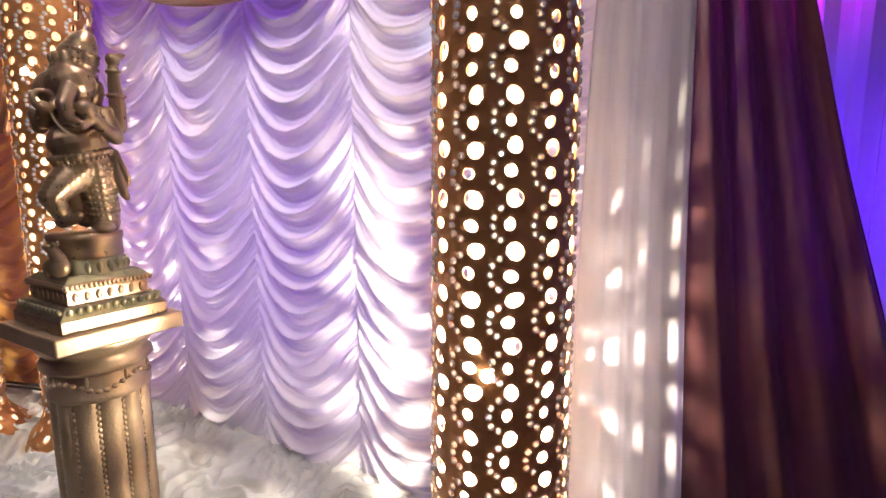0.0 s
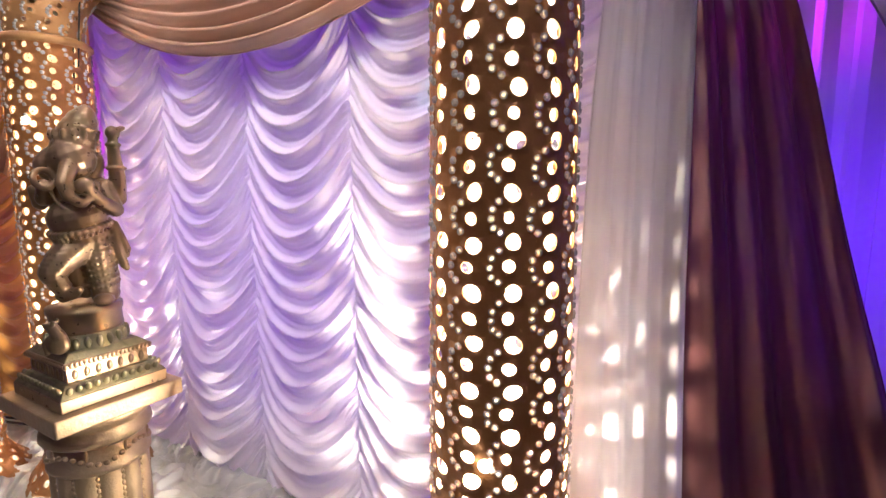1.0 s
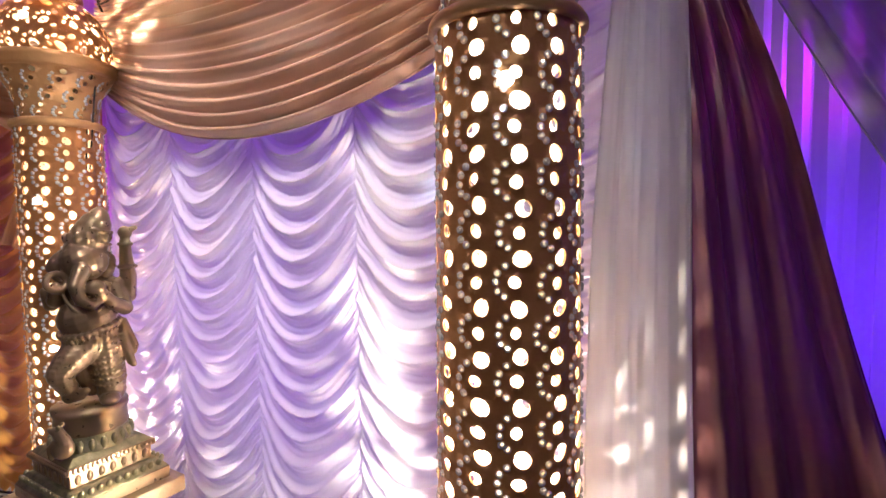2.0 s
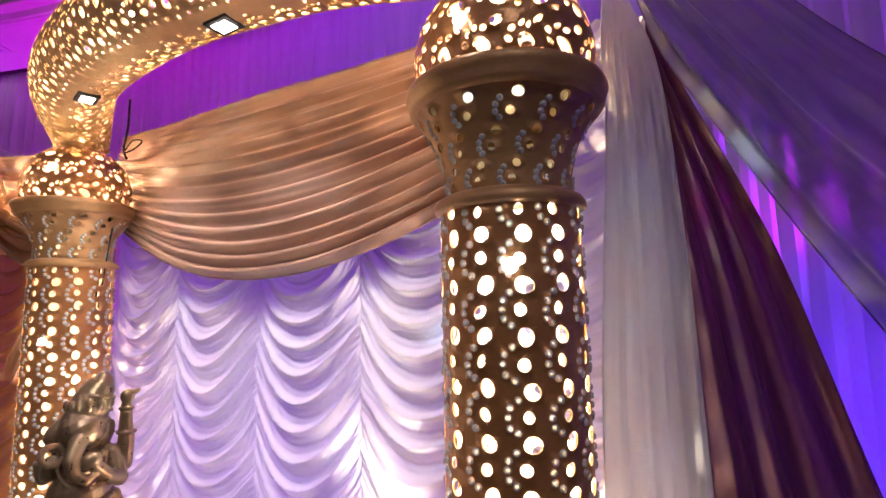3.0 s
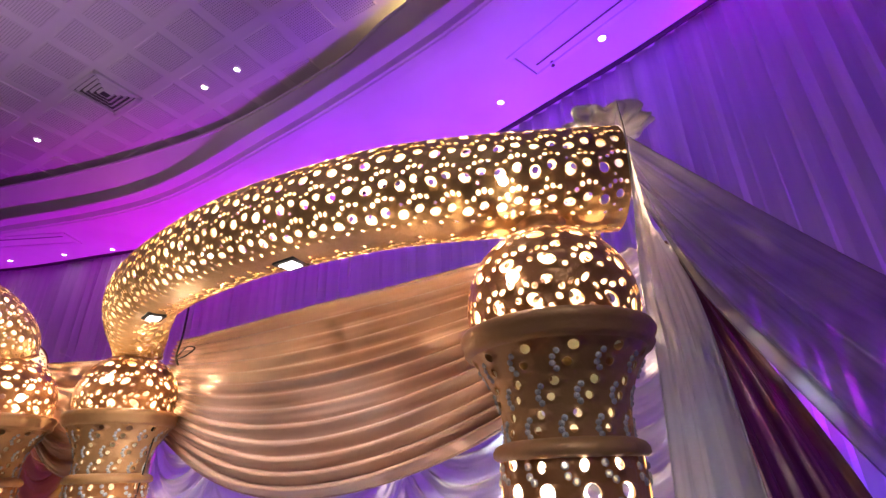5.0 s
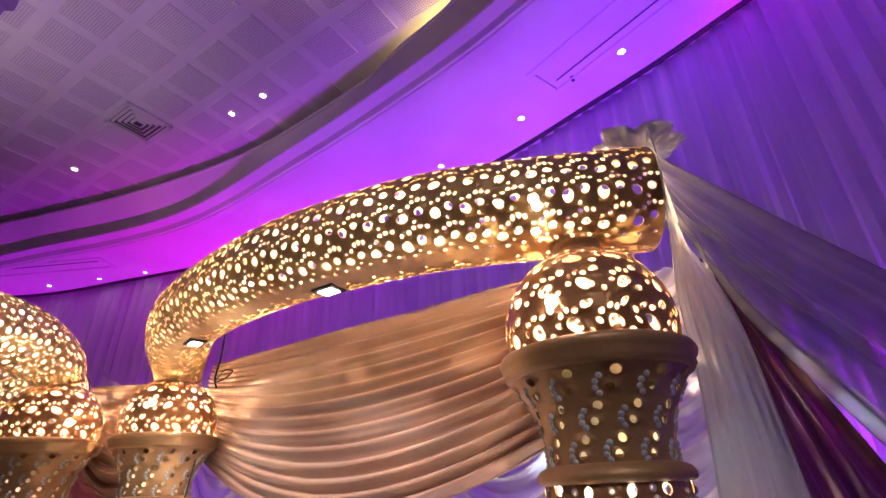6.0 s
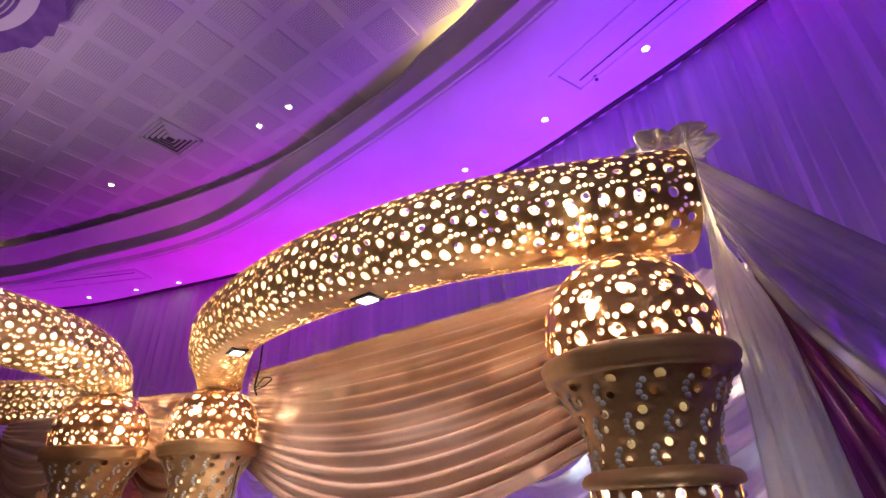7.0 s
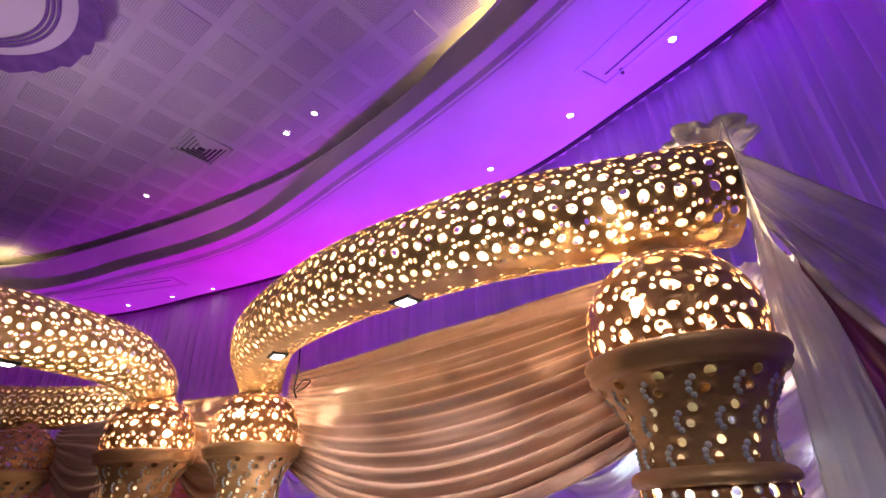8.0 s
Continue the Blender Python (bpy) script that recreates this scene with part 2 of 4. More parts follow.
def spline(points, steps):
    """Points along a smooth curve through the given ones."""
    pts = [Vector(p) for p in points]
    pts = [2 * pts[0] - pts[1], *pts, 2 * pts[-1] - pts[-2]]
    out = []
    for i in range(1, len(pts) - 2):
        p0, p1, p2, p3 = pts[i - 1:i + 3]
        for k in range(steps):
            f = k / steps
            out.append(0.5 * (2 * p1 + (p2 - p0) * f + (2 * p0 - 5 * p1 + 4 * p2 - p3) * f * f + (3 * p1 - p0 - 3 * p2 + p3) * f ** 3))
    out.append(pts[-2])
    return out


def cord(name, points, radius, mat, parent=None, label="", steps=10, n=8):
    """A round cord swept along a smooth line."""
    line = spline(points, steps)
    verts, faces = [], []
    for i, p in enumerate(line):
        d = (line[min(i + 1, len(line) - 1)] - line[max(i - 1, 0)]).normalized()
        side = d.cross(Vector((0, 0, 1)) if abs(d.z) < 0.9 else Vector((1, 0, 0))).normalized()
        up = side.cross(d)
        for k in range(n):
            a = 2 * math.pi * k / n
            verts.append(p + radius * (side * math.cos(a) + up * math.sin(a)))
    for i in range(len(line) - 1):
        for k in range(n):
            faces.append((i * n + k, i * n + (k + 1) % n, (i + 1) * n + (k + 1) % n, (i + 1) * n + k))
    faces += [tuple(range(n))[::-1], tuple(len(verts) - n + k for k in range(n))]
    return part(name, mesh_from(name, verts, faces, [mat]), None, parent, label)


from mathutils import geometry


def pierced_cell(w, h, circles, nx, ny, seg=12):
    """One flat cell with round holes: its points, triangles and hole loops."""
    pts, loops = [], []
    for i in range(nx):
        pts += [Vector((w * i / nx, 0)), Vector((w * (i + 1) / nx, h))]
    for j in range(ny):
        pts += [Vector((w, h * j / ny)), Vector((0, h * (j + 1) / ny))]
    edges = []
    for cx, cy, r in circles:
        k = seg if r > 0.012 else 8
        first = len(pts)
        pts += [Vector((cx + r * math.cos(2 * math.pi * i / k), cy + r * math.sin(2 * math.pi * i / k))) for i in range(k)]
        edges += [(first + i, first + (i + 1) % k) for i in range(k)]
        loops.append(list(range(first, first + k)))
    # a loose grid of inner points keeps the bend of the surface
    for i in range(1, nx):
        for j in range(1, ny):
            p = Vector((w * i / nx, h * j / ny))
            if all((p - Vector((cx, cy))).length > r * 1.25 for cx, cy, r in circles):
                pts.append(p)
    out, _, tris, *_ = geometry.delaunay_2d_cdt(pts, edges, [], 0, 1e-6)
    keep = []
    for t in tris:
        c = sum((out[i] for i in t), Vector((0, 0))) / 3
        if all((c - Vector((cx, cy))).length > r * 0.985 for cx, cy, r in circles):
            keep.append(tuple(t))
    index = {(round(p.x, 5), round(p.y, 5)): i for i, p in enumerate(out)}
    rims = [[index[(round(pts[i].x, 5), round(pts[i].y, 5))] for i in loop] for loop in loops]
    return [(p.x / w, p.y / h) for p in out], keep, rims


def hand_cut(a, b, round_scale, along_scale, size):
    """A small wander of the hole pattern, as in a shell cut by eye; closed round the shell."""
    c, d = round_scale * math.cos(2 * math.pi * a), round_scale * math.sin(2 * math.pi * a)
    return (a + size * noise.noise((c, d, along_scale * b)), b + size * noise.noise((c + 40, d, along_scale * b + 9)))


def pierced(name, cell, nu, nv, place, thick, mats, wrap=True, shift=0.0, plain=None, plain_rows=()):
    """A pierced shell: cells repeated nu by nv over the surface place(a, b, depth), a round and b along it, both from 0 to 1. plain: another cell for the columns plain_rows."""
    merged, coords, faces, slots, loops = {}, [], [], [], []
    for j in range(nv):
        for i in range(nu):
            uv, tris, rims = plain if i in plain_rows else cell
            ids = []
            for u, v in uv:
                a, b = (i + u + shift * (j % 2)) / nu, (j + v) / nv
                key = (round(a % 1.0 if wrap and a > 0.99999 else a, 5), round(b, 5))
                if key not in merged:
                    merged[key] = len(coords)
                    coords.append(key)
                ids.append(merged[key])
            faces += [tuple(ids[k] for k in t) for t in tris]
            loops += [[ids[k] for k in loop] for loop in rims]
    n = len(coords)
    verts = [place(a, b, 0.0) for a, b in coords] + [place(a, b, thick) for a, b in coords]
    outer = len(faces)
    faces += [tuple(k + n for k in reversed(t)) for t in faces]
    slots = [0] * outer + [1] * outer
    for loop in loops:
        for k in range(len(loop)):
            p, q = loop[k], loop[(k + 1) % len(loop)]
            faces.append((p, p + n, q + n, q))
            slots.append(0)
    return mesh_from(name, verts, faces, mats, slots)


def stones(name, spots, radius):
    """Round cut stones: spots are (place, normal)."""
    verts, faces = [], []
    for p, nrm in spots:
        side = nrm.orthogonal().normalized()
        up = nrm.cross(side)
        first = len(verts)
        for ring, (rr, hh) in enumerate(((1.0, -0.1), (0.95, 0.35), (0.5, 0.75))):
            for k in range(8):
                a = 2 * math.pi * (k + 0.5 * ring) / 8
                verts.append(p + radius * (rr * (side * math.cos(a) + up * math.sin(a)) + hh * nrm))
        for ring in range(2):
            for k in range(8):
                a, b = first + ring * 8, first + ring * 8 + 8
                faces.append((a + k, a + (k + 1) % 8, b + (k + 1) % 8, b + k))
        faces.append(tuple(first + 16 + k for k in range(8)))
    return mesh_from(name, verts, faces, [CRYSTAL], smooth=False)


# ---------------------------------------------------------------- hall: floor, walls, ceiling
HALL = (-6.5, -0.5)
WALL_PLAN = [(2.407, 3.883), (1.234, 4.876), (-0.304, 6.0), (-2.5, 7.05), (-5.0, 7.85), (-7.826, 8.293), (-10.86, 8.514), (-14.0, 7.6),
             (-17.5, 4.0), (-18.5, -0.5), (-16.5, -6.0), (-11.0, -9.0), (-5.0, -9.4), (0.5, -8.0), (4.2, -4.5), (5.2, -0.5), (4.3, 2.0)]
LIP_PLAN = [(0.357, 3.184), (-0.779, 3.959), (-2.827, 5.107), (-5.485, 6.36), (-8.39, 6.82), (-11.54, 6.87), (-14.5, 4.95),
            (-15.6, 2.0), (-16.0, -0.5), (-14.5, -4.5), (-10.5, -6.8), (-5.5, -7.2), (-0.8, -5.6), (1.9, -2.4), (2.35, 0.2), (1.65, 2.1)]
TOP_PLAN = [(-0.373, 3.515), (-1.107, 4.017), (-2.017, 4.638), (-4.453, 5.707), (-8.024, 6.408), (-11.869, 6.537)] + LIP_PLAN[6:-1] + [(1.0, 2.3)]


def ring_of(points, n):
    """n points round the hall on a smooth closed curve through the plan points."""
    pts = [points[-1], *points, points[0], points[1]]
    curve = spline([(x, y, 0) for x, y in pts], 40)
    curve = curve[40:-40]
    step = (len(curve) - 1) / n
    return [curve[int(i * step)] for i in range(n)]


def polar(points, n):
    """The same, taken at n even angles round the hall's middle."""
    curve = ring_of(points, 3000)
    ang = np.array([math.atan2(p.y - HALL[1], p.x - HALL[0]) for p in curve])
    rad = np.array([math.hypot(p.x - HALL[0], p.y - HALL[1]) for p in curve])
    order = np.argsort(ang)
    t = np.linspace(-math.pi, math.pi, n, endpoint=False)
    return [(a, r) for a, r in zip(t, np.interp(t, ang[order], rad[order], period=2 * math.pi))]


N_RING = 720
WALL_RING, LIP_RING, TOP_RING = polar(WALL_PLAN, N_RING), polar(LIP_PLAN, N_RING), polar(TOP_PLAN, N_RING)


def ring_strip(name, levels, mats, parent=None, smooth=True):
    """A strip round the hall: levels are (ring, added radius, z)."""
    verts, faces = [], []
    for ring, add, z in levels:
        verts += [(HALL[0] + (r + add) * math.cos(a), HALL[1] + (r + add) * math.sin(a), z) for a, r in ring]
    n = N_RING
    for k in range(len(levels) - 1):
        for i in range(n):
            faces.append((k * n + i, k * n + (i + 1) % n, (k + 1) * n + (i + 1) % n, (k + 1) * n + i))
    return part(name, mesh_from(name, verts, faces, mats, smooth=smooth), None, parent)


def build_hall():
    bm = bmesh.new()
    bmesh.ops.create_circle(bm, cap_ends=True, segments=96, radius=16, matrix=Matrix.Translation((*HALL, -0.012)))
    tagged(part("floor", bm, CARPET), "dark carpeted floor of the banquet hall", "floor", kind="structure")
    outer = ring_strip("wall", [(WALL_RING, 0.12, -0.02), (WALL_RING, 0.12, 6.8), (WALL_RING, 0.25, 6.8), (WALL_RING, 0.25, -0.02)], [CEILING_PAINT])
    tagged(outer, "curved plain painted wall of the hall", "wall", kind="structure")
    # pleated wall drape, hung from a dark rail
    curve = ring_of(WALL_PLAN, 9000)
    total, along = 0.0, [0.0]
    for p, q in zip(curve, curve[1:]):
        total += (q - p).length
        along.append(total)
    rows = (6.60, 6.5, 6.0, 5.2, 4.2, 3.0, 1.6, 0.0)
    verts, faces = [], []
    n = len(curve)
    for j, z in enumerate(rows):
        open_up = 0.55 + 0.45 * min(1.0, (6.6 - z) / 1.2)
        for i, p in enumerate(curve):
            inward = (Vector((HALL[0], HALL[1], 0)) - p).normalized()
            s = along[i]
            wander = 0.5 * noise.noise((s * 1.3, z * 0.10, 0.0)) + 0.25 * noise.noise((s * 4.1, z * 0.16, 7.0))
            fold = 0.5 + 0.5 * math.sin(2 * math.pi * (s / 0.21 + 0.9 * wander))
            fine = noise.noise((s * 17.0, z * 0.3, 3.0)) + 0.6 * noise.noise((s * 38.0, z * 0.15, 21.0))
            swell = noise.noise((s * 0.8, z * 0.12, 13.0))
            d = open_up * (0.105 * fold ** 1.6 + 0.036 * fine) + 0.05 * swell
            v = p + inward * (0.05 + d)
            verts.append((v.x, v.y, z))
    for j in range(len(rows) - 1):
        for i in range(n):
            faces.append((j * n + i, j * n + (i + 1) % n, (j + 1) * n + (i + 1) % n, (j + 1) * n + i))
    drape = part("wall_drape", mesh_from("wall_drape", verts, faces, [WALL_CLOTH]))
    tagged(drape, "tall pleated pale drape washed in violet light along the hall wall", "curtain", kind="structure")
    rail = ring_strip("drape_rail", [(WALL_RING, -0.17, 6.618), (WALL_RING, -0.17, 6.570), (WALL_RING, -0.13, 6.570), (WALL_RING, -0.13, 6.618)], [BLACK_CORD])
    tagged(rail, "dark curtain rail under the ceiling edge", "rail", kind="structure")
    # ceiling: flat soffit, stepped lip, upright frieze, recess with a tiled field
    soffit = ring_strip("ceiling", [(WALL_RING, 0.15, 6.62), (LIP_RING, 0.20, 6.62), (LIP_RING, 0.19, 6.59), (LIP_RING, 0.13, 6.585), (LIP_RING, 0.12, 6.555), (LIP_RING, 0.02, 6.55), (LIP_RING, 0.01, 6.575), (LIP_RING, -0.02, 6.58), (LIP_RING, -0.03, 6.68), (LIP_RING, -0.20, 6.69), (LIP_RING, -0.21, 6.71),
                                    (LIP_RING, -0.02, 6.715), (LIP_RING, 0.0, 6.74), (LIP_RING, 0.03, 6.76), (TOP_RING, 0.02, 7.25), (TOP_RING, 0.0, 7.26), (TOP_RING, 0.0, 7.30),
                                    (TOP_RING, 0.12, 7.30), (TOP_RING, 0.16, 7.12), (LIP_RING, 0.48, 7.12), (LIP_RING, 0.48, 7.50)], [CEILING_PAINT], smooth=False)
    tagged(soffit, "pale soffit round an oval ceiling recess with stepped lip", "ceiling", kind="structure")


build_hall()


def ceiling_tiles():
    """The field of the recess, with raised square pierced tiles in one mesh."""
    angle = radians(66.5)
    ca, sa = math.cos(angle), math.sin(angle)
    z, pitch, half = 7.50, 0.645, 0.254
    verts, faces, slots = [], [], []
    n = 120
    lip = polar(LIP_PLAN, n)
    base = len(verts)
    verts += [(HALL[0] + (r + 0.49) * math.cos(a), HALL[1] + (r + 0.49) * math.sin(a), z) for a, r in lip]
    faces.append(tuple(range(n)))
    slots.append(0)
    angs = [a for a, _ in lip]
    for i in range(-26, 27):
        for j in range(-26, 27):
            cx, cy = -2.328 + pitch * (i * ca - j * sa), 3.486 + pitch * (i * sa + j * ca)
            a, d = math.atan2(cy - HALL[1], cx - HALL[0]), math.hypot(cx - HALL[0], cy - HALL[1])
            if math.hypot(cx + 5.365, cy - 4.814) < 0.4 or d > np.interp(a, angs, [r for _, r in lip], period=2 * math.pi) + 0.05:
                continue
            f = len(verts)
            for hh, zz in ((half, z), (half - 0.012, z - 0.014)):
                for u, v in ((-hh, -hh), (hh, -hh), (hh, hh), (-hh, hh)):
                    verts.append((cx + u * ca - v * sa, cy + u * sa + v * ca, zz))
            faces.append((f + 7, f + 6, f + 5, f + 4))
            slots.append(1)
            for k in range(4):
                faces.append((f + k, f + (k + 1) % 4, f + 4 + (k + 1) % 4, f + 4 + k))
                slots.append(0)
    m, nodes, links, bsdf = material("pierced_ceiling_tile")
    tc = nodes.new("ShaderNodeTexCoord")
    mp = nodes.new("ShaderNodeMapping")
    mp.inputs["Rotation"].default_value[2] = -angle
    mp.inputs["Scale"].default_value = (1 / 0.03, 1 / 0.03, 1)
    links.new(tc.outputs["Object"], mp.inputs[0])
    fr = nodes.new("ShaderNodeVectorMath")
    fr.operation = "FRACTION"
    links.new(mp.outputs[0], fr.inputs[0])
    sub = nodes.new("ShaderNodeVectorMath")
    sub.operation = "SUBTRACT"
    sub.inputs[1].default_value = (0.5, 0.5, 0)
    links.new(fr.outputs[0], sub.inputs[0])
    flat = nodes.new("ShaderNodeVectorMath")
    flat.operation = "MULTIPLY"
    flat.inputs[1].default_value = (1, 1, 0)
    links.new(sub.outputs[0], flat.inputs[0])
    ln = nodes.new("ShaderNodeVectorMath")
    ln.operation = "LENGTH"
    links.new(flat.outputs[0], ln.inputs[0])
    ramp = nodes.new("ShaderNodeValToRGB")
    ramp.color_ramp.elements[0].position, ramp.color_ramp.elements[1].position = 0.18, 0.26
    ramp.color_ramp.elements[0].color, ramp.color_ramp.elements[1].color = (0.26, 0.24, 0.25, 1), (0.68, 0.65, 0.66, 1)
    links.new(ln.outputs["Value"], ramp.inputs[0])
    links.new(ramp.outputs[0], bsdf.inputs["Base Color"])
    bsdf.inputs["Roughness"].default_value = 0.8
    ob = part("ceiling", mesh_from("ceiling_field", verts, faces, [CEILING_PAINT, m], slots, smooth=False))
    tagged(ob, "ceiling field of square pierced acoustic tiles", "ceiling", kind="structure")


ceiling_tiles()


def downlight(at):
    ob = thing("downlight", at, "small round recessed downlight, switched on, in the ceiling", "downlight", "ceiling downlights")
    part("bezel", lathe([(0.052, 0.0), (0.052, -0.010), (0.040, -0.012), (0.038, -0.002)], 24), CEILING_PAINT, ob)
    bm = bmesh.new()
    bmesh.ops.create_circle(bm, cap_ends=True, segments=24, radius=0.040, matrix=Matrix.Translation((0, 0, -0.006)))
    part("lens", bm, LAMP_GLASS, ob, "glowing round lens")
    return ob


first_light = downlight((0.245, 4.897, 6.62))
for x, y, z in ((1.368, 4.036, 6.62), (-0.941, 5.686, 6.62), (-7.455, 7.952, 6.62), (-8.543, 8.002, 6.62), (-9.785, 8.055, 6.62),
                (-3.292, 4.663, 7.482), (-3.912, 4.914, 7.482), (-7.176, 5.602, 7.482)):
    copy_thing(first_light, pose(x, y, z))


def square_vent():
    ob = thing("ceiling_vent", (-5.365, 4.814, 7.498), "square four-way louvred air diffuser in the tiled ceiling", "air vent", turn=66.5)
    ob.matrix_basis = ob.matrix_basis @ Matrix.Diagonal((1.2, 1.2, 1.2, 1))
    bm = bmesh.new()
    for k in range(4):
        box(bm, 0.56, 0.04, 0.03, pose(0, 0, 0, 0, 0, 90 * k) @ pose(0, 0.26, -0.015))
    part("frame", bm, CEILING_PAINT, ob, smooth=False)
    bm = bmesh.new()
    box(bm, 0.50, 0.50, 0.004, pose(0, 0, -0.004))
    part("backing", bm, DARK_METAL, ob, smooth=False)
    for s in (0.21, 0.16, 0.11, 0.06):
        bm = bmesh.new()
        for k in range(4):
            box(bm, 2 * s, 0.035, 0.006, pose(0, 0, 0, 0, 0, 90 * k) @ pose(0, s, -0.018, 35))
        part("louvre", bm, CEILING_PAINT, ob, smooth=False)


square_vent()


def slot_vent(a, b, width):
    """A long recessed slot diffuser with a stepped frame, from a to b on the soffit."""
    a, b = Vector((*a, 0)), Vector((*b, 0))
    d, mid = b - a, (a + b) / 2
    ob = thing("slot_vent", (mid.x, mid.y, 6.62), "long framed slot diffuser in the pale soffit", "air vent", "soffit diffusers", turn=math.degrees(math.atan2(d.y, d.x)))
    length = d.length
    bm = bmesh.new()
    for s in (-1, 1):
        box(bm, length, 0.07, 0.03, pose(0, s * width / 2, -0.015), 0.006)
        box(bm, 0.07, width - 0.07, 0.03, pose(s * (length / 2 - 0.035), 0, -0.015), 0.006)
    part("frame", bm, CEILING_PAINT, ob, smooth=False)
    bm = bmesh.new()
    box(bm, length - 0.3, 0.02, 0.006, pose(0, width * 0.2, -0.004))
    part("slot", bm, DARK_METAL, ob, smooth=False)


slot_vent((0.50, 4.36), (2.6, 2.42), 0.46)
slot_vent((-7.79, 7.36), (-10.9, 7.20), 0.40)


def sprinkler(at):
    ob = thing("sprinkler", at, "small dark fire sprinkler head under the soffit", "sprinkler")
    part("stem", lathe([(0.030, 0), (0.030, -0.006), (0.010, -0.010), (0.010, -0.05)], 16), DARK_METAL, ob)
    part("deflector", lathe([(0.0, -0.05), (0.022, -0.05), (0.022, -0.054), (0.0, -0.054)], 16), DARK_METAL, ob)


sprinkler((0.855, 4.315, 6.62))


def ceiling_ornament():
    ob = thing("ceiling_canopy", (-5.60, 1.25, 7.25), "round violet fabric ceiling canopy with a pointed fringe", "canopy")
    n = 120
    verts, faces = [], []
    for r, z in ((0.0, 0.0), (0.7, -0.03), (1.1, -0.01), (1.28, 0.02)):
        verts += [(r * math.cos(2 * math.pi * i / n), r * math.sin(2 * math.pi * i / n), z) for i in range(n)]
    for k in range(3):
        for i in range(n):
            faces.append((k * n + i, k * n + (i + 1) % n, (k + 1) * n + (i + 1) % n, (k + 1) * n + i))
    part("canopy_cloth", mesh_from("canopy_cloth", verts, faces, [CEILING_PAINT]), None, ob)
    verts, faces = [], []
    for r, z in ((1.26, 0.015), (1.46, -0.03)):
        verts += [((r + (0.05 * (i % 5) / 4 if r > 1.3 else 0)) * math.cos(2 * math.pi * i / n), (r + (0.05 * (i % 5) / 4 if r > 1.3 else 0)) * math.sin(2 * math.pi * i / n), z) for i in range(n)]
    faces = [(i, (i + 1) % n, n + (i + 1) % n, n + i) for i in range(n)]
    part("fringe", mesh_from("fringe", verts, faces, [ORNAMENT]), None, ob, "dark violet zigzag fringe")
    for r in (0.98, 1.03, 1.08):
        part("band", lathe([(r, -0.03), (r + 0.02, -0.036), (r + 0.035, -0.03), (r + 0.02, -0.02)], 90), ORNAMENT, ob)
    part("hanger", lathe([(0.03, 0.0), (0.03, 0.25)], 12), DARK_METAL, ob)


ceiling_ornament()


# ---------------------------------------------------------------- the pierced gold pillars
SHAFT_CELL_H = 0.1208
SHAFT_DOTS = ((0.032, 0.0795), (0.0145, 0.0610), (0.0105, 0.039), (0.0150, 0.0165), (0.032, 0.0045))
CELL_W = 0.102
SHAFT_Z0, SHAFT_Z1 = 0.196, 2.3704


def shaft_radius(z):
    return 0.199 - 0.010 * (z - SHAFT_Z0) / (SHAFT_Z1 - SHAFT_Z0) if z < 2.318 else 0.168


def cap_profile(b):
    """Radius and height along the capital's bell, b from 0 to 1."""
    return 0.172 + 0.004 * b + 0.078 * b ** 2.4, 2.352 + 0.232 * b


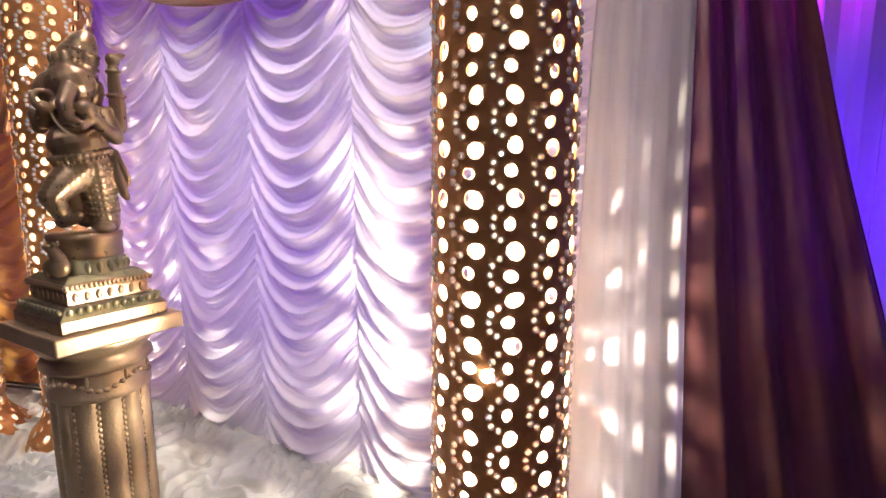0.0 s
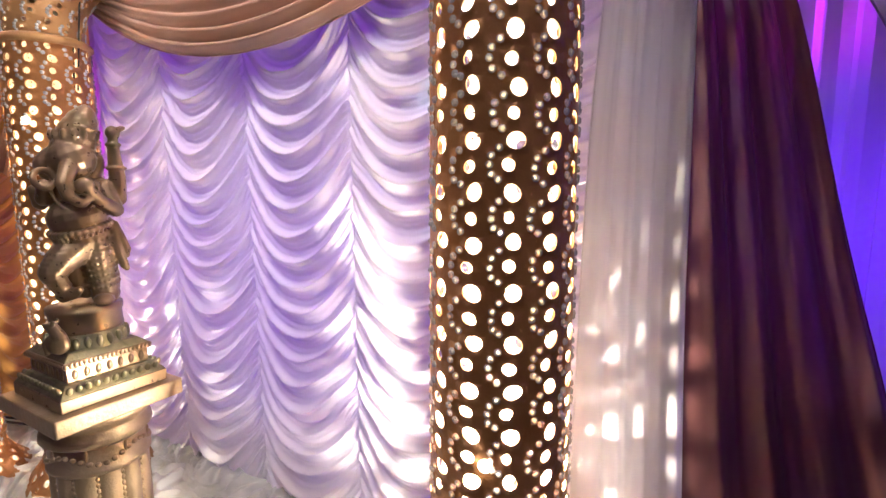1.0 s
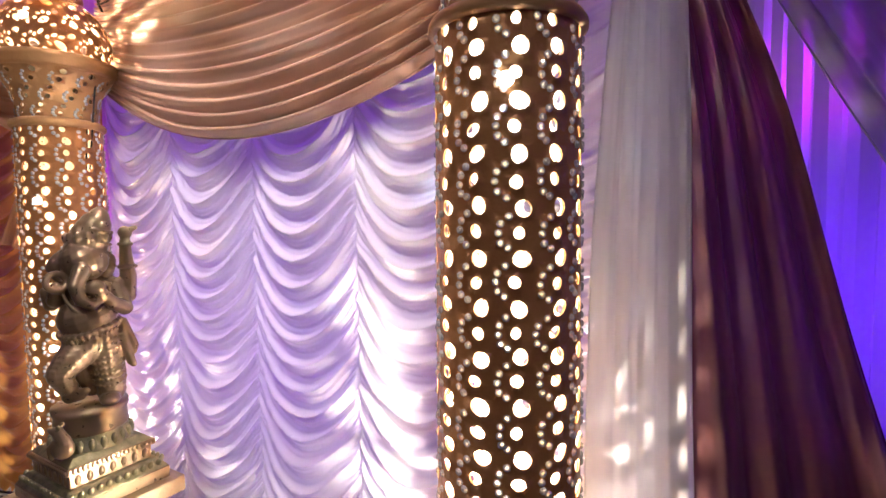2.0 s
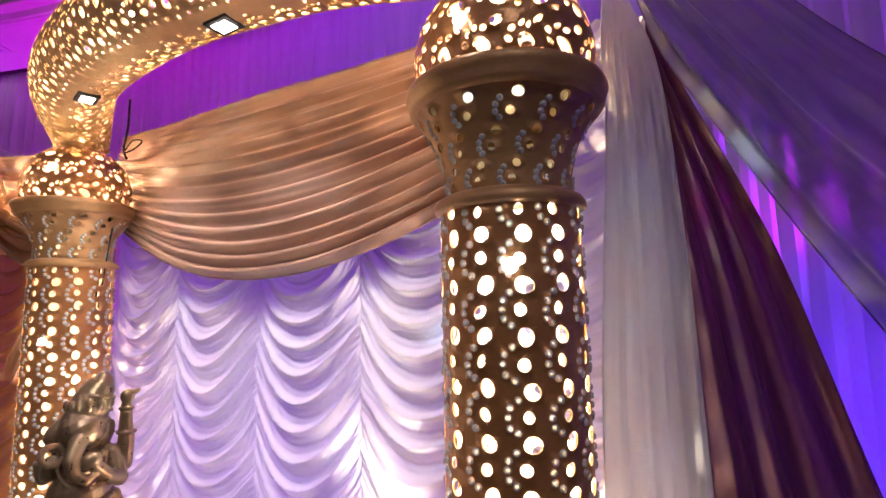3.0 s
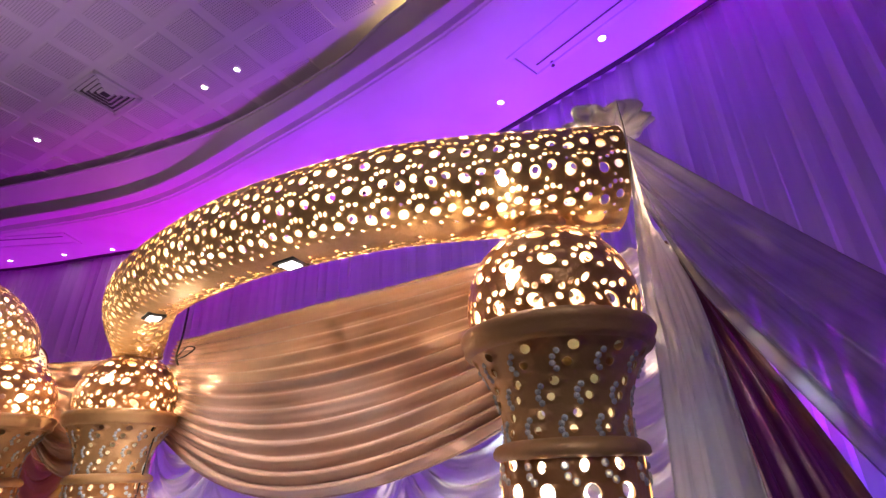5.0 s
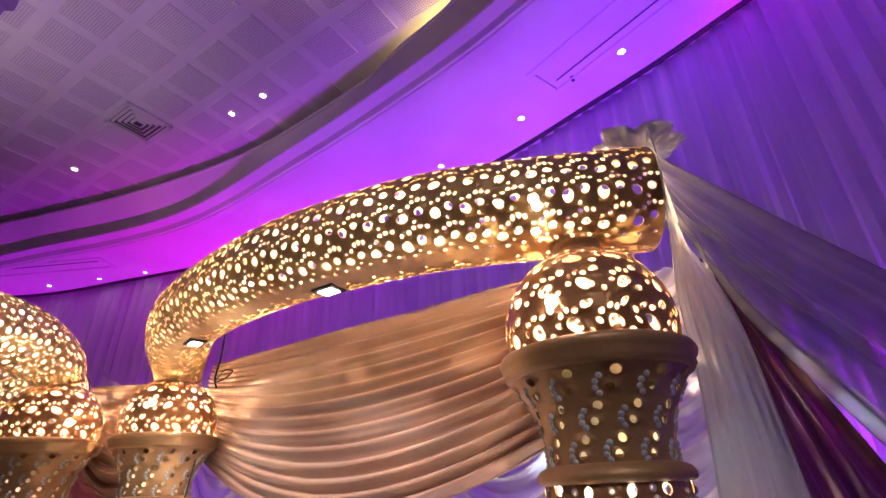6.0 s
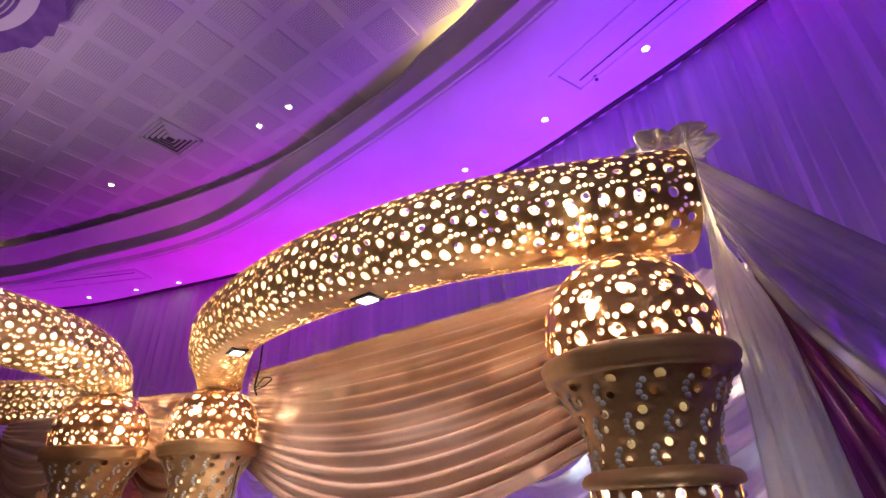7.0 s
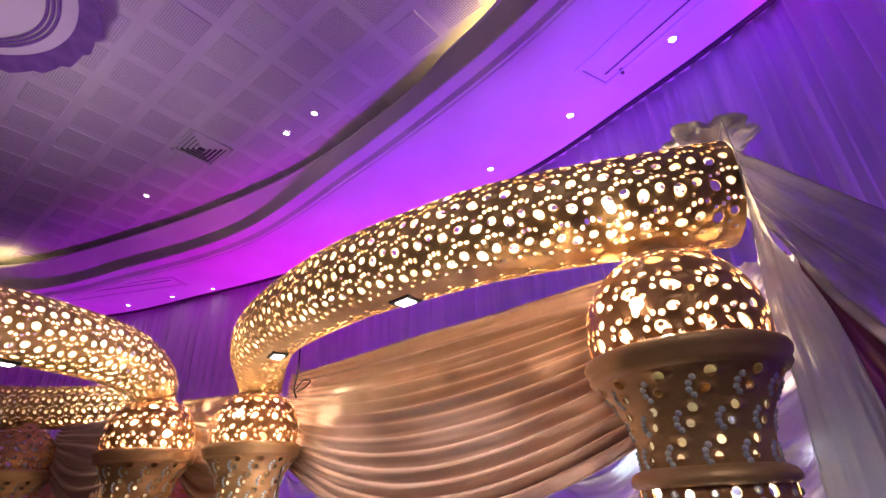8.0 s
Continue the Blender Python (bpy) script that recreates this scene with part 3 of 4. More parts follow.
def build_pillar(at, turn, label):
    ob = thing("pillar", (at[0], at[1], 0), label, "pillar", "pierced pillars", turn=turn)
    nv = 18
    cell = pierced_cell(CELL_W, SHAFT_CELL_H, [(0.068, 0.099, 0.0210), (0.057, 0.040, 0.0152)] + [(x, y, 0.0042) for x, y in SHAFT_DOTS], 4, 4)

    def on_shaft(a, b, depth):
        wa, wb = hand_cut(a, b, 2.6, 15.0, 0.013)
        ends = min(1.0, 30 * b, 30 * (1 - b))
        a, b = a + (wa - a) * ends, b + 0.45 * (wb - b) * ends
        z = SHAFT_Z0 + b * (SHAFT_Z1 - SHAFT_Z0)
        r, t = shaft_radius(z) - depth, 2 * math.pi * a
        return (r * math.cos(t), r * math.sin(t), z)

    shaft = part("shaft", pierced("shaft", cell, 12, nv, on_shaft, 0.007, [GOLD_SHELL, SHELL_INSIDE]), None, ob, "gold shell pierced with round holes")
    spots = []
    for j in range(nv):
        for i in range(12):
            for x, y in SHAFT_DOTS:
                p = Vector(on_shaft((i + x / CELL_W) / 12, (j + y / SHAFT_CELL_H) / nv, 0))
                if p.z > 2.30:
                    continue
                spots.append((p, Vector((p.x, p.y, 0)).normalized()))
    tagged(part("rhinestones", stones("rhinestones", spots, 0.0100), None, shaft), "clear round rhinestones set in crescents", kind="stuff")
    part("ring", lathe([(0.186, 2.306), (0.197, 2.308), (0.207, 2.316), (0.207, 2.330), (0.199, 2.342), (0.184, 2.350), (0.172, 2.354)], 64), GOLD_TRIM, ob)
    cell = pierced_cell(0.10, 0.085, [(0.060, 0.062, 0.0125), (0.045, 0.022, 0.0115)], 4, 4)

    def on_cap(a, b, depth):
        r, z = cap_profile(b)
        t = 2 * math.pi * a
        return ((r - depth) * math.cos(t), (r - depth) * math.sin(t), z)

    cap = part("capital", pierced("capital", cell, 12, 3, on_cap, 0.007, [GOLD_TRIM, SHELL_INSIDE], shift=0.5), None, ob, "flared gold capital with small holes")
    spots = []
    for j in range(3):
        for i in range(12):
            for x, y in ((0.024, 0.050), (0.014, 0.036), (0.012, 0.020), (0.020, 0.006)):
                p = Vector(on_cap((i + x / 0.10 + 0.5 * (j % 2)) / 12, (j + y / 0.085) / 3, 0))
                spots.append((p, Vector((p.x, p.y, -0.06)).normalized()))
    tagged(part("rhinestones", stones("rhinestones", spots, 0.0086), None, cap), "clear round rhinestones", kind="stuff")
    part("rim", lathe([(0.244, 2.580), (0.262, 2.584), (0.272, 2.598), (0.270, 2.612), (0.278, 2.622), (0.282, 2.636), (0.276, 2.650), (0.262, 2.656), (0.20, 2.654)], 72), GOLD_TRIM, ob)
    # the pierced globe on the capital
    rad, zc = 0.256, 2.731

    def on_ball(lat0, lat1):
        def place(a, b, depth):
            wa, wb = hand_cut(a, lat0 + b, 2.4, 2.0, 0.016)
            a, b = wa, b + (wb - lat0 - b) * 1.6 * min(1.0, 5 * b, 5 * (1 - b))
            lat, t = lat0 + b * (lat1 - lat0), 2 * math.pi * a + 7 * lat0
            r = rad - depth
            return (r * math.cos(lat) * math.cos(t), r * math.cos(lat) * math.sin(t), zc + r * math.sin(lat))
        return place

    globe = None
    lats = [radians(v) for v in (-20, 6, 31, 56, 80)]
    dots = [(0.046 + 0.034 * math.cos(t), 0.036 + 0.036 * math.sin(t), 0.0082) for t in (radians(v) for v in (62, 100, 138, 176))]
    for k, count in enumerate((15, 14, 11, 6)):
        cell = pierced_cell(0.10, 0.10, [(0.050, 0.034, 0.0185), (0.086, 0.080, 0.0120), (0.086, 0.016, 0.0085)] + dots, 4, 4)
        me = pierced("globe", cell, count, 1, on_ball(lats[k], lats[k + 1]), 0.005, [GOLD_SHELL, SHELL_INSIDE])
        if k == 0:
            globe = part("globe", me, None, ob, "pierced gold globe lit from inside")
        else:
            part("globe_band", me, None, globe)
    part("globe_cap", lathe([(0.043, zc + rad * math.sin(lats[-1])), (0.02, zc + rad * 0.995), (0.0, zc + rad)], 20), GOLD_SHELL, globe)
    part("saddle", lathe([(0.080, zc + 0.236), (0.066, zc + 0.258), (0.064, zc + 0.272), (0.080, zc + 0.286)], 32), GOLD_TRIM, ob)
    # unseen ring plates added to hold bulb light back from the capital's holes
    part("light_baffle", lathe([(0.05, 2.330), (0.182, 2.330), (0.182, 2.334), (0.05, 2.334)], 32), SHELL_INSIDE, ob)
    part("light_baffle", lathe([(0.05, 2.640), (0.235, 2.640), (0.235, 2.644), (0.05, 2.644)], 32), SHELL_INSIDE, ob)
    # onion-shaped foot
    def on_foot(a, b, depth):
        t = 2 * math.pi * a
        r = 0.195 + 0.10 * (1 - b) ** 1.6 * (0.6 + 0.4 * math.sin(math.pi * min(1, b + 0.35))) - depth
        return (r * math.cos(t), r * math.sin(t), 0.03 + 0.20 * b)
    cell = pierced_cell(0.10, 0.10, [(0.05, 0.05, 0.016), (0.015, 0.02, 0.010), (0.085, 0.08, 0.010)], 4, 4)
    part("foot", pierced("foot", cell, 14, 2, on_foot, 0.006, [GOLD_SHELL, SHELL_INSIDE]), None, ob, "flared pierced gold foot")
    part("plinth", lathe([(0.0, 0.0), (0.30, 0.0), (0.31, 0.012), (0.30, 0.032), (0.26, 0.036)], 56), GOLD_TRIM, ob)
    part("collar", lathe([(0.192, 0.226), (0.206, 0.230), (0.208, 0.242), (0.196, 0.250)], 56), GOLD_TRIM, ob)
    return ob


pillar = build_pillar(PILLAR_R, -74, "tall gold pierced pillar with rhinestones and a glowing globe on top")
for (x, y), turn in ((PILLAR_L, -60), (PILLAR_3, -20), (PILLAR_4, 35)):
    copy_thing(pillar, pose(x, y, 0, 0, 0, turn))


# ---------------------------------------------------------------- the pierced arches that join the globes
def build_arch(points, label, ends_ringed=(0.0, 1.0)):
    """A pierced tube along (x, y, z, radius) points; a plain seam runs along its underside."""
    line = spline([p[:3] for p in points], 24)
    girth = [v.x for v in spline([(p[3], 0, 0) for p in points], 24)]
    total, along = 0.0, [0.0]
    for p, q in zip(line, line[1:]):
        total += (q - p).length
        along.append(total)
    # a frame that is carried along the line without twist
    ways = [(line[min(i + 2, len(line) - 1)] - line[max(i - 2, 0)]).normalized() for i in range(len(line))]
    side = ways[0].cross(Vector((0, 0, 1))).normalized()
    sides = []
    for d in ways:
        side = (side - d * side.dot(d)).normalized()
        sides.append(side)

    def at(s):
        s *= total
        i = min(max(int(np.searchsorted(along, s)) - 1, 0), len(line) - 2)
        f = (s - along[i]) / (along[i + 1] - along[i])
        d, e = ways[i].lerp(ways[i + 1], f).normalized(), sides[i].lerp(sides[i + 1], f).normalized()
        return line[i].lerp(line[i + 1], f), d, e, girth[i] + (girth[i + 1] - girth[i]) * f

    def on_tube(a, b, depth):
        wa, wb = hand_cut(a, b, 2.2, 5.0 * total, 0.016)
        ends = min(1.0, 25 * b, 25 * (1 - b))
        a, b = a + (wa - a) * ends, b + 1.0 / total * (wb - b) * ends
        p, d, e, r = at(min(max(b, 0.0), 1.0))
        t, r = 2 * math.pi * a, r - depth
        return p + e * (r * math.cos(t)) + e.cross(d) * (r * math.sin(t))

    ob = thing("arch", (0, 0, 0), label, "arch", "pierced arches")
    w, h = 2 * math.pi * TUBE_R / 12, 0.1045
    dots = [(0.027, 0.0705, 0.0073), (0.0130, 0.0540, 0.0078), (0.0095, 0.0345, 0.0078), (0.0130, 0.0145, 0.0073)]
    cell = pierced_cell(w, h, [(0.067, 0.087, 0.0172), (0.052, 0.036, 0.0140), (0.086, 0.052, 0.0052), (0.034, 0.0940, 0.0056)] + dots, 4, 4)
    seam = pierced_cell(w, h, [(0.012, 0.026, 0.0070), (0.015, 0.078, 0.0074), (0.084, 0.052, 0.0066)], 4, 4)
    nv = round(total / h)
    part("tube", pierced("tube", cell, 12, nv, on_tube, 0.005, [GOLD_TUBE, SHELL_INSIDE], plain=seam, plain_rows=(8,)), None, ob, "gold tube pierced with rows of round holes")
    for s in ends_ringed:
        p, d, e, r = at(s)
        out = d if s else -d
        bm = lathe([(r - 0.012, 0.006), (r + 0.003, 0.008), (r + 0.004, -0.012), (r - 0.002, -0.014)], 48)
        bm.transform(Matrix.Translation(p) @ out.to_track_quat("Z", "Y").to_matrix().to_4x4())
        part("end_ring", bm, GOLD_SHELL, ob)
    return ob


R, Z = TUBE_R, TUBE_Z
build_arch([(0.435, 1.375, Z, R), (0.06, 1.350, Z, R), (-0.32, 1.360, Z, R), (-0.62, 1.425, Z, R), (-1.05, 1.590, Z + 0.01, R), (-1.52, 1.870, Z + 0.015, R), (-1.83, 2.11, Z, 0.182),
            (-2.00, 2.31, 3.15, 0.172), (-2.075, 2.44, 3.06, 0.145), (-2.09, 2.485, 2.965, 0.122)],
           "curved gold pierced tube arch glowing from inside, resting on a globe", (1.0,))
build_arch([(-3.7, 0.45, Z, R), (-3.5, 0.6, Z, R), (-3.12, 1.0, Z, R), (-2.93, 1.40, Z, R), (-2.87, 1.70, Z, R), (-2.86, 1.98, Z, R), (-2.84, 2.17, 3.17, 0.178), (-2.80, 2.31, 3.08, 0.155), (-2.785, 2.37, 2.965, 0.122)],
           "curved gold pierced tube arch glowing from inside, beside the next pair")
build_arch([(-3.78, 3.42, Z, R), (-4.0, 3.42, Z, R), (-4.4, 3.30, Z, R), (-4.9, 3.08, Z, R), (-5.2, 2.75, Z, R)], "far curved gold pierced tube arch glowing from inside")


def arch_spot(at, lean):
    ob = thing("arch_spotlight", at, "small black-rimmed spotlight, switched on, set under the arch", "spotlight", "arch spotlights", turn=lean)
    bm = bmesh.new()
    box(bm, 0.115, 0.085, 0.022, pose(0, 0, 0.004), 0.004)
    part("housing", bm, BLACK_CORD, ob, smooth=False)
    bm = bmesh.new()
    box(bm, 0.070, 0.050, 0.003, pose(0, 0, -0.009))
    part("lens", bm, LAMP_GLASS, ob, "glowing lens", smooth=False)


arch_spot((-0.76, 1.475, TUBE_Z - TUBE_R + 0.006), -25)
arch_spot((-1.66, 1.98, TUBE_Z - TUBE_R + 0.012), -40)
arch_spot((-2.90, 1.50, TUBE_Z - TUBE_R - 0.002), 80)


def led_lamp(at, toward, glass):
    """A small lamp whose round glass shows in one of the holes."""
    ob = thing("led_lamp", (0, 0, 0), "small bright lamp showing through a hole of the gold shell", "lamp", "lamps in the shells")
    ob.matrix_basis = Matrix.Translation(at) @ (Vector(toward) - Vector(at)).to_track_quat("Z", "Y").to_matrix().to_4x4()
    part("glass", lathe([(0.0, 0.018), (0.009, 0.0165), (0.016, 0.011), (0.0185, 0.002), (0.0165, -0.008)], 20), glass, ob, "glowing round glass")
    part("socket", lathe([(0.017, -0.006), (0.017, -0.03), (0.010, -0.034), (0.0, -0.034)], 20), DARK_METAL, ob)


for at in ((0.046, 1.196, 3.125), (-1.113, 1.492, 3.098), (-1.835, 2.055, 3.130), (0.045, 1.090, 2.757), (-2.042, 2.248, 2.807), (-2.542, 2.262, 2.735), (-2.075, 2.296, 1.937), (-2.048, 2.301, 1.197), (0.119, 1.128, 0.945)):
    led_lamp(at, (0.0, -0.15, 2.2), LED_WARM)
led_lamp((0.146, 1.128, 2.154), (0.07, -0.05, 1.95), LED_COOL)


# ---------------------------------------------------------------- drapery
def festoon(name, a, b, top, mat, seed, label, group, period=0.124, sag=0.245, rows=460, cols=104, toward=(0.462, -0.887)):
    """One ruched panel of a festoon curtain between two gathered seams a and b, floor to top."""
    rng = random.Random(seed)
    a, b = Vector((*a, 0)), Vector((*b, 0))
    face = Vector((b - a).cross(Vector((0, 0, 1)))).normalized()
    if face.dot(Vector((*toward, 0))) < 0:
        face = -face
    off = rng.random()
    wob = rng.uniform(0, 50)
    verts, faces = [], []
    for j in range(rows + 1):
        z = top * (1 - j / rows)
        for i in range(cols + 1):
            u = 0.5 - 0.5 * math.cos(math.pi * i / cols) * (0.85 + 0.15 * abs(math.cos(math.pi * i / cols)))
            x = 2 * u - 1
            dip = 1 - abs(x) ** 2.0
            tilt = 0.05 * noise.noise((z * 1.6, wob, 0.5)) * x
            phase = (z + (sag + 0.05 * noise.noise((z * 2.2, wob, 4.0))) * dip + tilt) / period + off + 0.20 * noise.noise((u * 2.2, z * 3.0, wob))
            q = phase - math.floor(phase)
            # thin taut ridges stand between broad hollow scoops
            ridge = (1 - abs(2 * q - 1)) ** 3.4
            second = (1 - min(1.0, abs(q - 0.20) / 0.10)) ** 1.4 + 0.7 * (1 - min(1.0, abs(q - 0.80) / 0.09)) ** 1.4
            middle = max(dip, 0)
            fine = phase * 3.0 + 1.1 * noise.noise((u * 5, z * 6, wob + 9))
            fq = abs(2 * (fine - math.floor(fine)) - 1)
            vary = 0.75 + 0.6 * noise.noise((u * 1.5, math.floor(phase) * 1.31, wob + 30))
            d = (0.017 + 0.032 * middle) * (ridge + 0.22 * vary * second) + (0.009 * abs(x) ** 1.4 + 0.0015) * (1 - fq) ** 1.5
            d += 0.012 * (1 - q) * middle + 0.035 * middle + 0.008 * noise.noise((u * 3.2, z * 4.0, wob + 20))
            d = 0.006 + d * min(1.0, (1 - abs(x)) / 0.035)
            p = a.lerp(b, u) + face * d
            verts.append((p.x, p.y, z + 0.004))
    w = cols + 1
    for j in range(rows):
        for i in range(cols):
            faces.append((j * w + i, (j + 1) * w + i, (j + 1) * w + i + 1, j * w + i + 1))
    ob = part(name, mesh_from(name, verts, faces, [mat]))
    return tagged(ob, label, "curtain", group)


for k in range(len(SEAMS) - 1):
    festoon("festoon_curtain", SEAMS[k], SEAMS[k + 1], 3.02, SATIN_WHITE, 11 + k, "white satin festoon curtain panel ruched in deep swags, tinged lilac", "white festoon panels")
GOLD_SEAMS = [(-2.24, 2.98), (-2.72, 3.02), (-3.25, 3.10), (-3.8, 3.25), (-4.4, 3.4), (-5.1, 3.5)]
for k in range(len(GOLD_SEAMS) - 1):
    festoon("gold_festoon_curtain", GOLD_SEAMS[k], GOLD_SEAMS[k + 1], 2.95, GOLD_FESTOON, 41 + k, "amber gold satin festoon curtain panel behind the pillars", "gold festoon panels", rows=300, cols=60)


def seam_cord(at, top):
    x, y = at
    pts = [(x + 0.004 * math.sin(3 * k), y - 0.012, top * k / 8 + 0.01) for k in range(9)]
    ob = cord("seam_tape", pts, 0.004, SATIN_WHITE)
    tagged(ob, "narrow gathering tape down a festoon seam", "tape", "seam tapes")


for s in SEAMS[1:-1]:
    seam_cord((s[0] + 0.004, s[1] + 0.004), 2.9)


def swag(name, left, right, top_l, top_r, bottom, mat, label, folds=10, seed=1, depth=0.10, bow=0.02, n=150, m=150):
    """A wide swag of pleated cloth between two ties. bottom(f): height of its lower edge."""
    a, b = Vector((*left, 0)), Vector((*right, 0))
    face = (b - a).cross(Vector((0, 0, 1))).normalized()
    if face.y > 0:
        face = -face
    verts, faces = [], []
    for j in range(m + 1):
        v = j / m
        for i in range(n + 1):
            f = i / n
            gather = 1 - math.exp(-f / 0.16) * 0.8
            top = top_l + (top_r - top_l) * f - bow * math.sin(math.pi * f)
            z = top + (bottom(f) - top) * v
            phase = folds * v ** 1.08 + 0.35 * noise.noise((f * 2.0, v * 3.0, seed)) + 0.15 * math.sin(5 * f + 3 * v)
            q = phase - math.floor(phase)
            ridge = (1 - q) ** 1.3 * min(1.0, q / 0.22) ** 0.8
            amp = 0.074 * gather * (0.55 + 0.45 * min(1, v * 2.2)) * (0.65 + 0.5 * noise.noise((f * 1.3, math.floor(phase) * 1.7, seed + 5)))
            fine = 0.006 * noise.noise((f * 3.0, v * 40.0, seed + 8)) + (0.014 * math.sin(v * folds * 11 + 2 * f) * math.exp(-f / 0.10))
            d = depth * math.sin(math.pi * min(1, 0.12 + v * 0.8)) * (0.4 + 0.6 * math.sin(math.pi * min(max(f, 0.02), 0.98))) + amp * ridge + fine
            p = a.lerp(b, f) + face * d
            verts.append((p.x, p.y, z))
    w = n + 1
    for j in range(m):
        for i in range(n):
            faces.append((j * w + i, (j + 1) * w + i, (j + 1) * w + i + 1, j * w + i + 1))
    ob = part(name, mesh_from(name, verts, faces, [mat]))
    sol = ob.modifiers.new("thickness", "SOLIDIFY")
    sol.thickness, sol.offset = 0.004, 0.0
    for edge in (0, m):
        cord("hem", [verts[edge * w + k] for k in range(0, n + 1, 5)], 0.0055, mat, ob, steps=2, n=6)
    return tagged(ob, label, "swag", "gold swags")


def main_hem(f):
    return 2.555 - 1.55 * f * (1 - f) * (1.12 - 0.25 * f) + 0.10 * f


swag("swag", (-2.02, 2.74), (0.42, 1.62), 3.12, 3.12, main_hem, SATIN_GOLD, "old gold satin swag pleated in long curved folds above the curtain", folds=13)
swag("swag", (-2.85, 2.70), (-2.14, 2.76), 3.02, 3.05, lambda f: 2.62 - 1.1 * f * (1 - f), SATIN_GOLD, "short old gold satin swag between two pillars", folds=7, seed=3, n=50, m=80)
swag("swag", (-4.3, 3.02), (-2.95, 2.78), 2.98, 3.02, lambda f: 2.60 - 1.3 * f * (1 - f), SATIN_GOLD, "old gold satin swag between the far pillars", folds=8, seed=4, n=60, m=90)


def hanging(name, top_line, low_line, mat, label, folds, amp, seed, rows=120, cols=160, gather=0.7, curve=0.0, category="drape"):
    """A length of cloth from a gathered upper line (two points) to a spread lower line (two points), with folds that run along it."""
    t0, t1, l0, l1 = (Vector(p) for p in (*top_line, *low_line))
    face = ((t1 + l1) - (t0 + l0)).cross((l0 + l1) - (t0 + t1)).normalized()
    if face.y > 0:
        face = -face
    verts, faces = [], []
    for j in range(rows + 1):
        v = j / rows
        for i in range(cols + 1):
            u = i / cols
            p = t0.lerp(t1, u).lerp(l0.lerp(l1, u), v)
            wander = 0.55 * noise.noise((u * 4, v * 1.2, seed)) + 0.2 * noise.noise((u * 11, v * 2.0, seed + 3))
            fold = math.sin(2 * math.pi * (folds * u + wander))
            fine = math.sin(2 * math.pi * (folds * 2.7 * u + 1.7 * wander))
            size = amp * (1 - gather + gather * min(1, 0.25 + v * 1.4)) * (0.7 + 0.6 * noise.noise((u * 5, v * 0.8, seed + 7)))
            d = size * (fold + 0.35 * fine)
            p = p + face * d + Vector((0, 0, -curve * math.sin(math.pi * v) * (0.4 + 0.6 * u)))
            verts.append(p)
    w = cols + 1
    for j in range(rows):
        for i in range(cols):
            faces.append((j * w + i, (j + 1) * w + i, (j + 1) * w + i + 1, j * w + i + 1))
    ob = part(name, mesh_from(name, verts, faces, [mat]))
    for side in (0, cols):
        cord("selvedge", [verts[k * w + side] for k in range(0, rows + 1, 6)], 0.0022, mat, ob, steps=2, n=6)
    return tagged(ob, label, category)


def draped(name, left, right, mat, label, folds, amp, seed, rows=130, cols=150, gather=0.6, category="drape"):
    """A length of cloth between two edge curves, each from its tied end to its free end, with folds that run along it."""
    def even(points):
        line = spline(points, 40)
        return [line[round(k * (len(line) - 1) / rows)] for k in range(rows + 1)]

    lefts, rights = even(left), even(right)
    verts, faces, uvs = [], [], []
    for j in range(rows + 1):
        v = j / rows
        a, b = lefts[j], rights[j]
        way = (lefts[min(j + 1, rows)] + rights[min(j + 1, rows)] - lefts[max(j - 1, 0)] - rights[max(j - 1, 0)])
        face = (b - a).cross(way).normalized()
        if face.y > 0:
            face = -face
        for i in range(cols + 1):
            u = i / cols
            wander = 0.6 * noise.noise((u * 2.6, v * 1.0, seed)) + 0.16 * noise.noise((u * 8, v * 1.8, seed + 3))
            fold = math.sin(2 * math.pi * (folds * u + wander))
            fine = math.sin(2 * math.pi * (folds * 3.3 * u + 2.0 * wander))
            size = amp * (1 - gather + gather * min(1, 0.2 + v * 1.6)) * (0.75 + 0.7 * noise.noise((u * 3.5, v * 1.1, seed + 7)))
            verts.append(a.lerp(b, u) + face * size * (fold + 0.22 * fine * (1 - 0.6 * v)))
            uvs.append((u, v))
    w = cols + 1
    for j in range(rows):
        for i in range(cols):
            faces.append((j * w + i, (j + 1) * w + i, (j + 1) * w + i + 1, j * w + i + 1))
    me = mesh_from(name, verts, faces, [mat])
    layer = me.uv_layers.new(name="cloth")
    layer.data.foreach_set("uv", [c for loop in me.loops for c in uvs[loop.vertex_index]])
    ob = part(name, me)
    for side in (0, cols):
        cord("selvedge", [verts[k * w + side] for k in range(0, rows + 1, 5)], 0.0022, mat, ob, steps=2, n=6)
    return tagged(ob, label, category)


draped("white_drape", [(0.438, 1.178, 3.385), (0.444, 1.182, 3.20), (0.450, 1.25, 3.00), (0.458, 1.37, 2.80), (0.462, 1.39, 2.57), (0.430, 1.39, 2.15), (0.405, 1.39, 1.75), (0.392, 1.39, 1.2), (0.385, 1.39, 0.5), (0.38, 1.39, 0.01)],
       [(0.50, 1.56, 3.385), (0.535, 1.53, 3.20), (0.580, 1.48, 3.00), (0.627, 1.455, 2.83), (0.658, 1.455, 2.60), (0.684, 1.455, 2.15), (0.695, 1.455, 1.75), (0.710, 1.455, 1.2), (0.743, 1.455, 0.5), (0.760, 1.455, 0.01)],
       SHEER_WHITE, "white voile drape hanging from the arch end in soft upright folds", 3.2, 0.011, 2, gather=0.2)
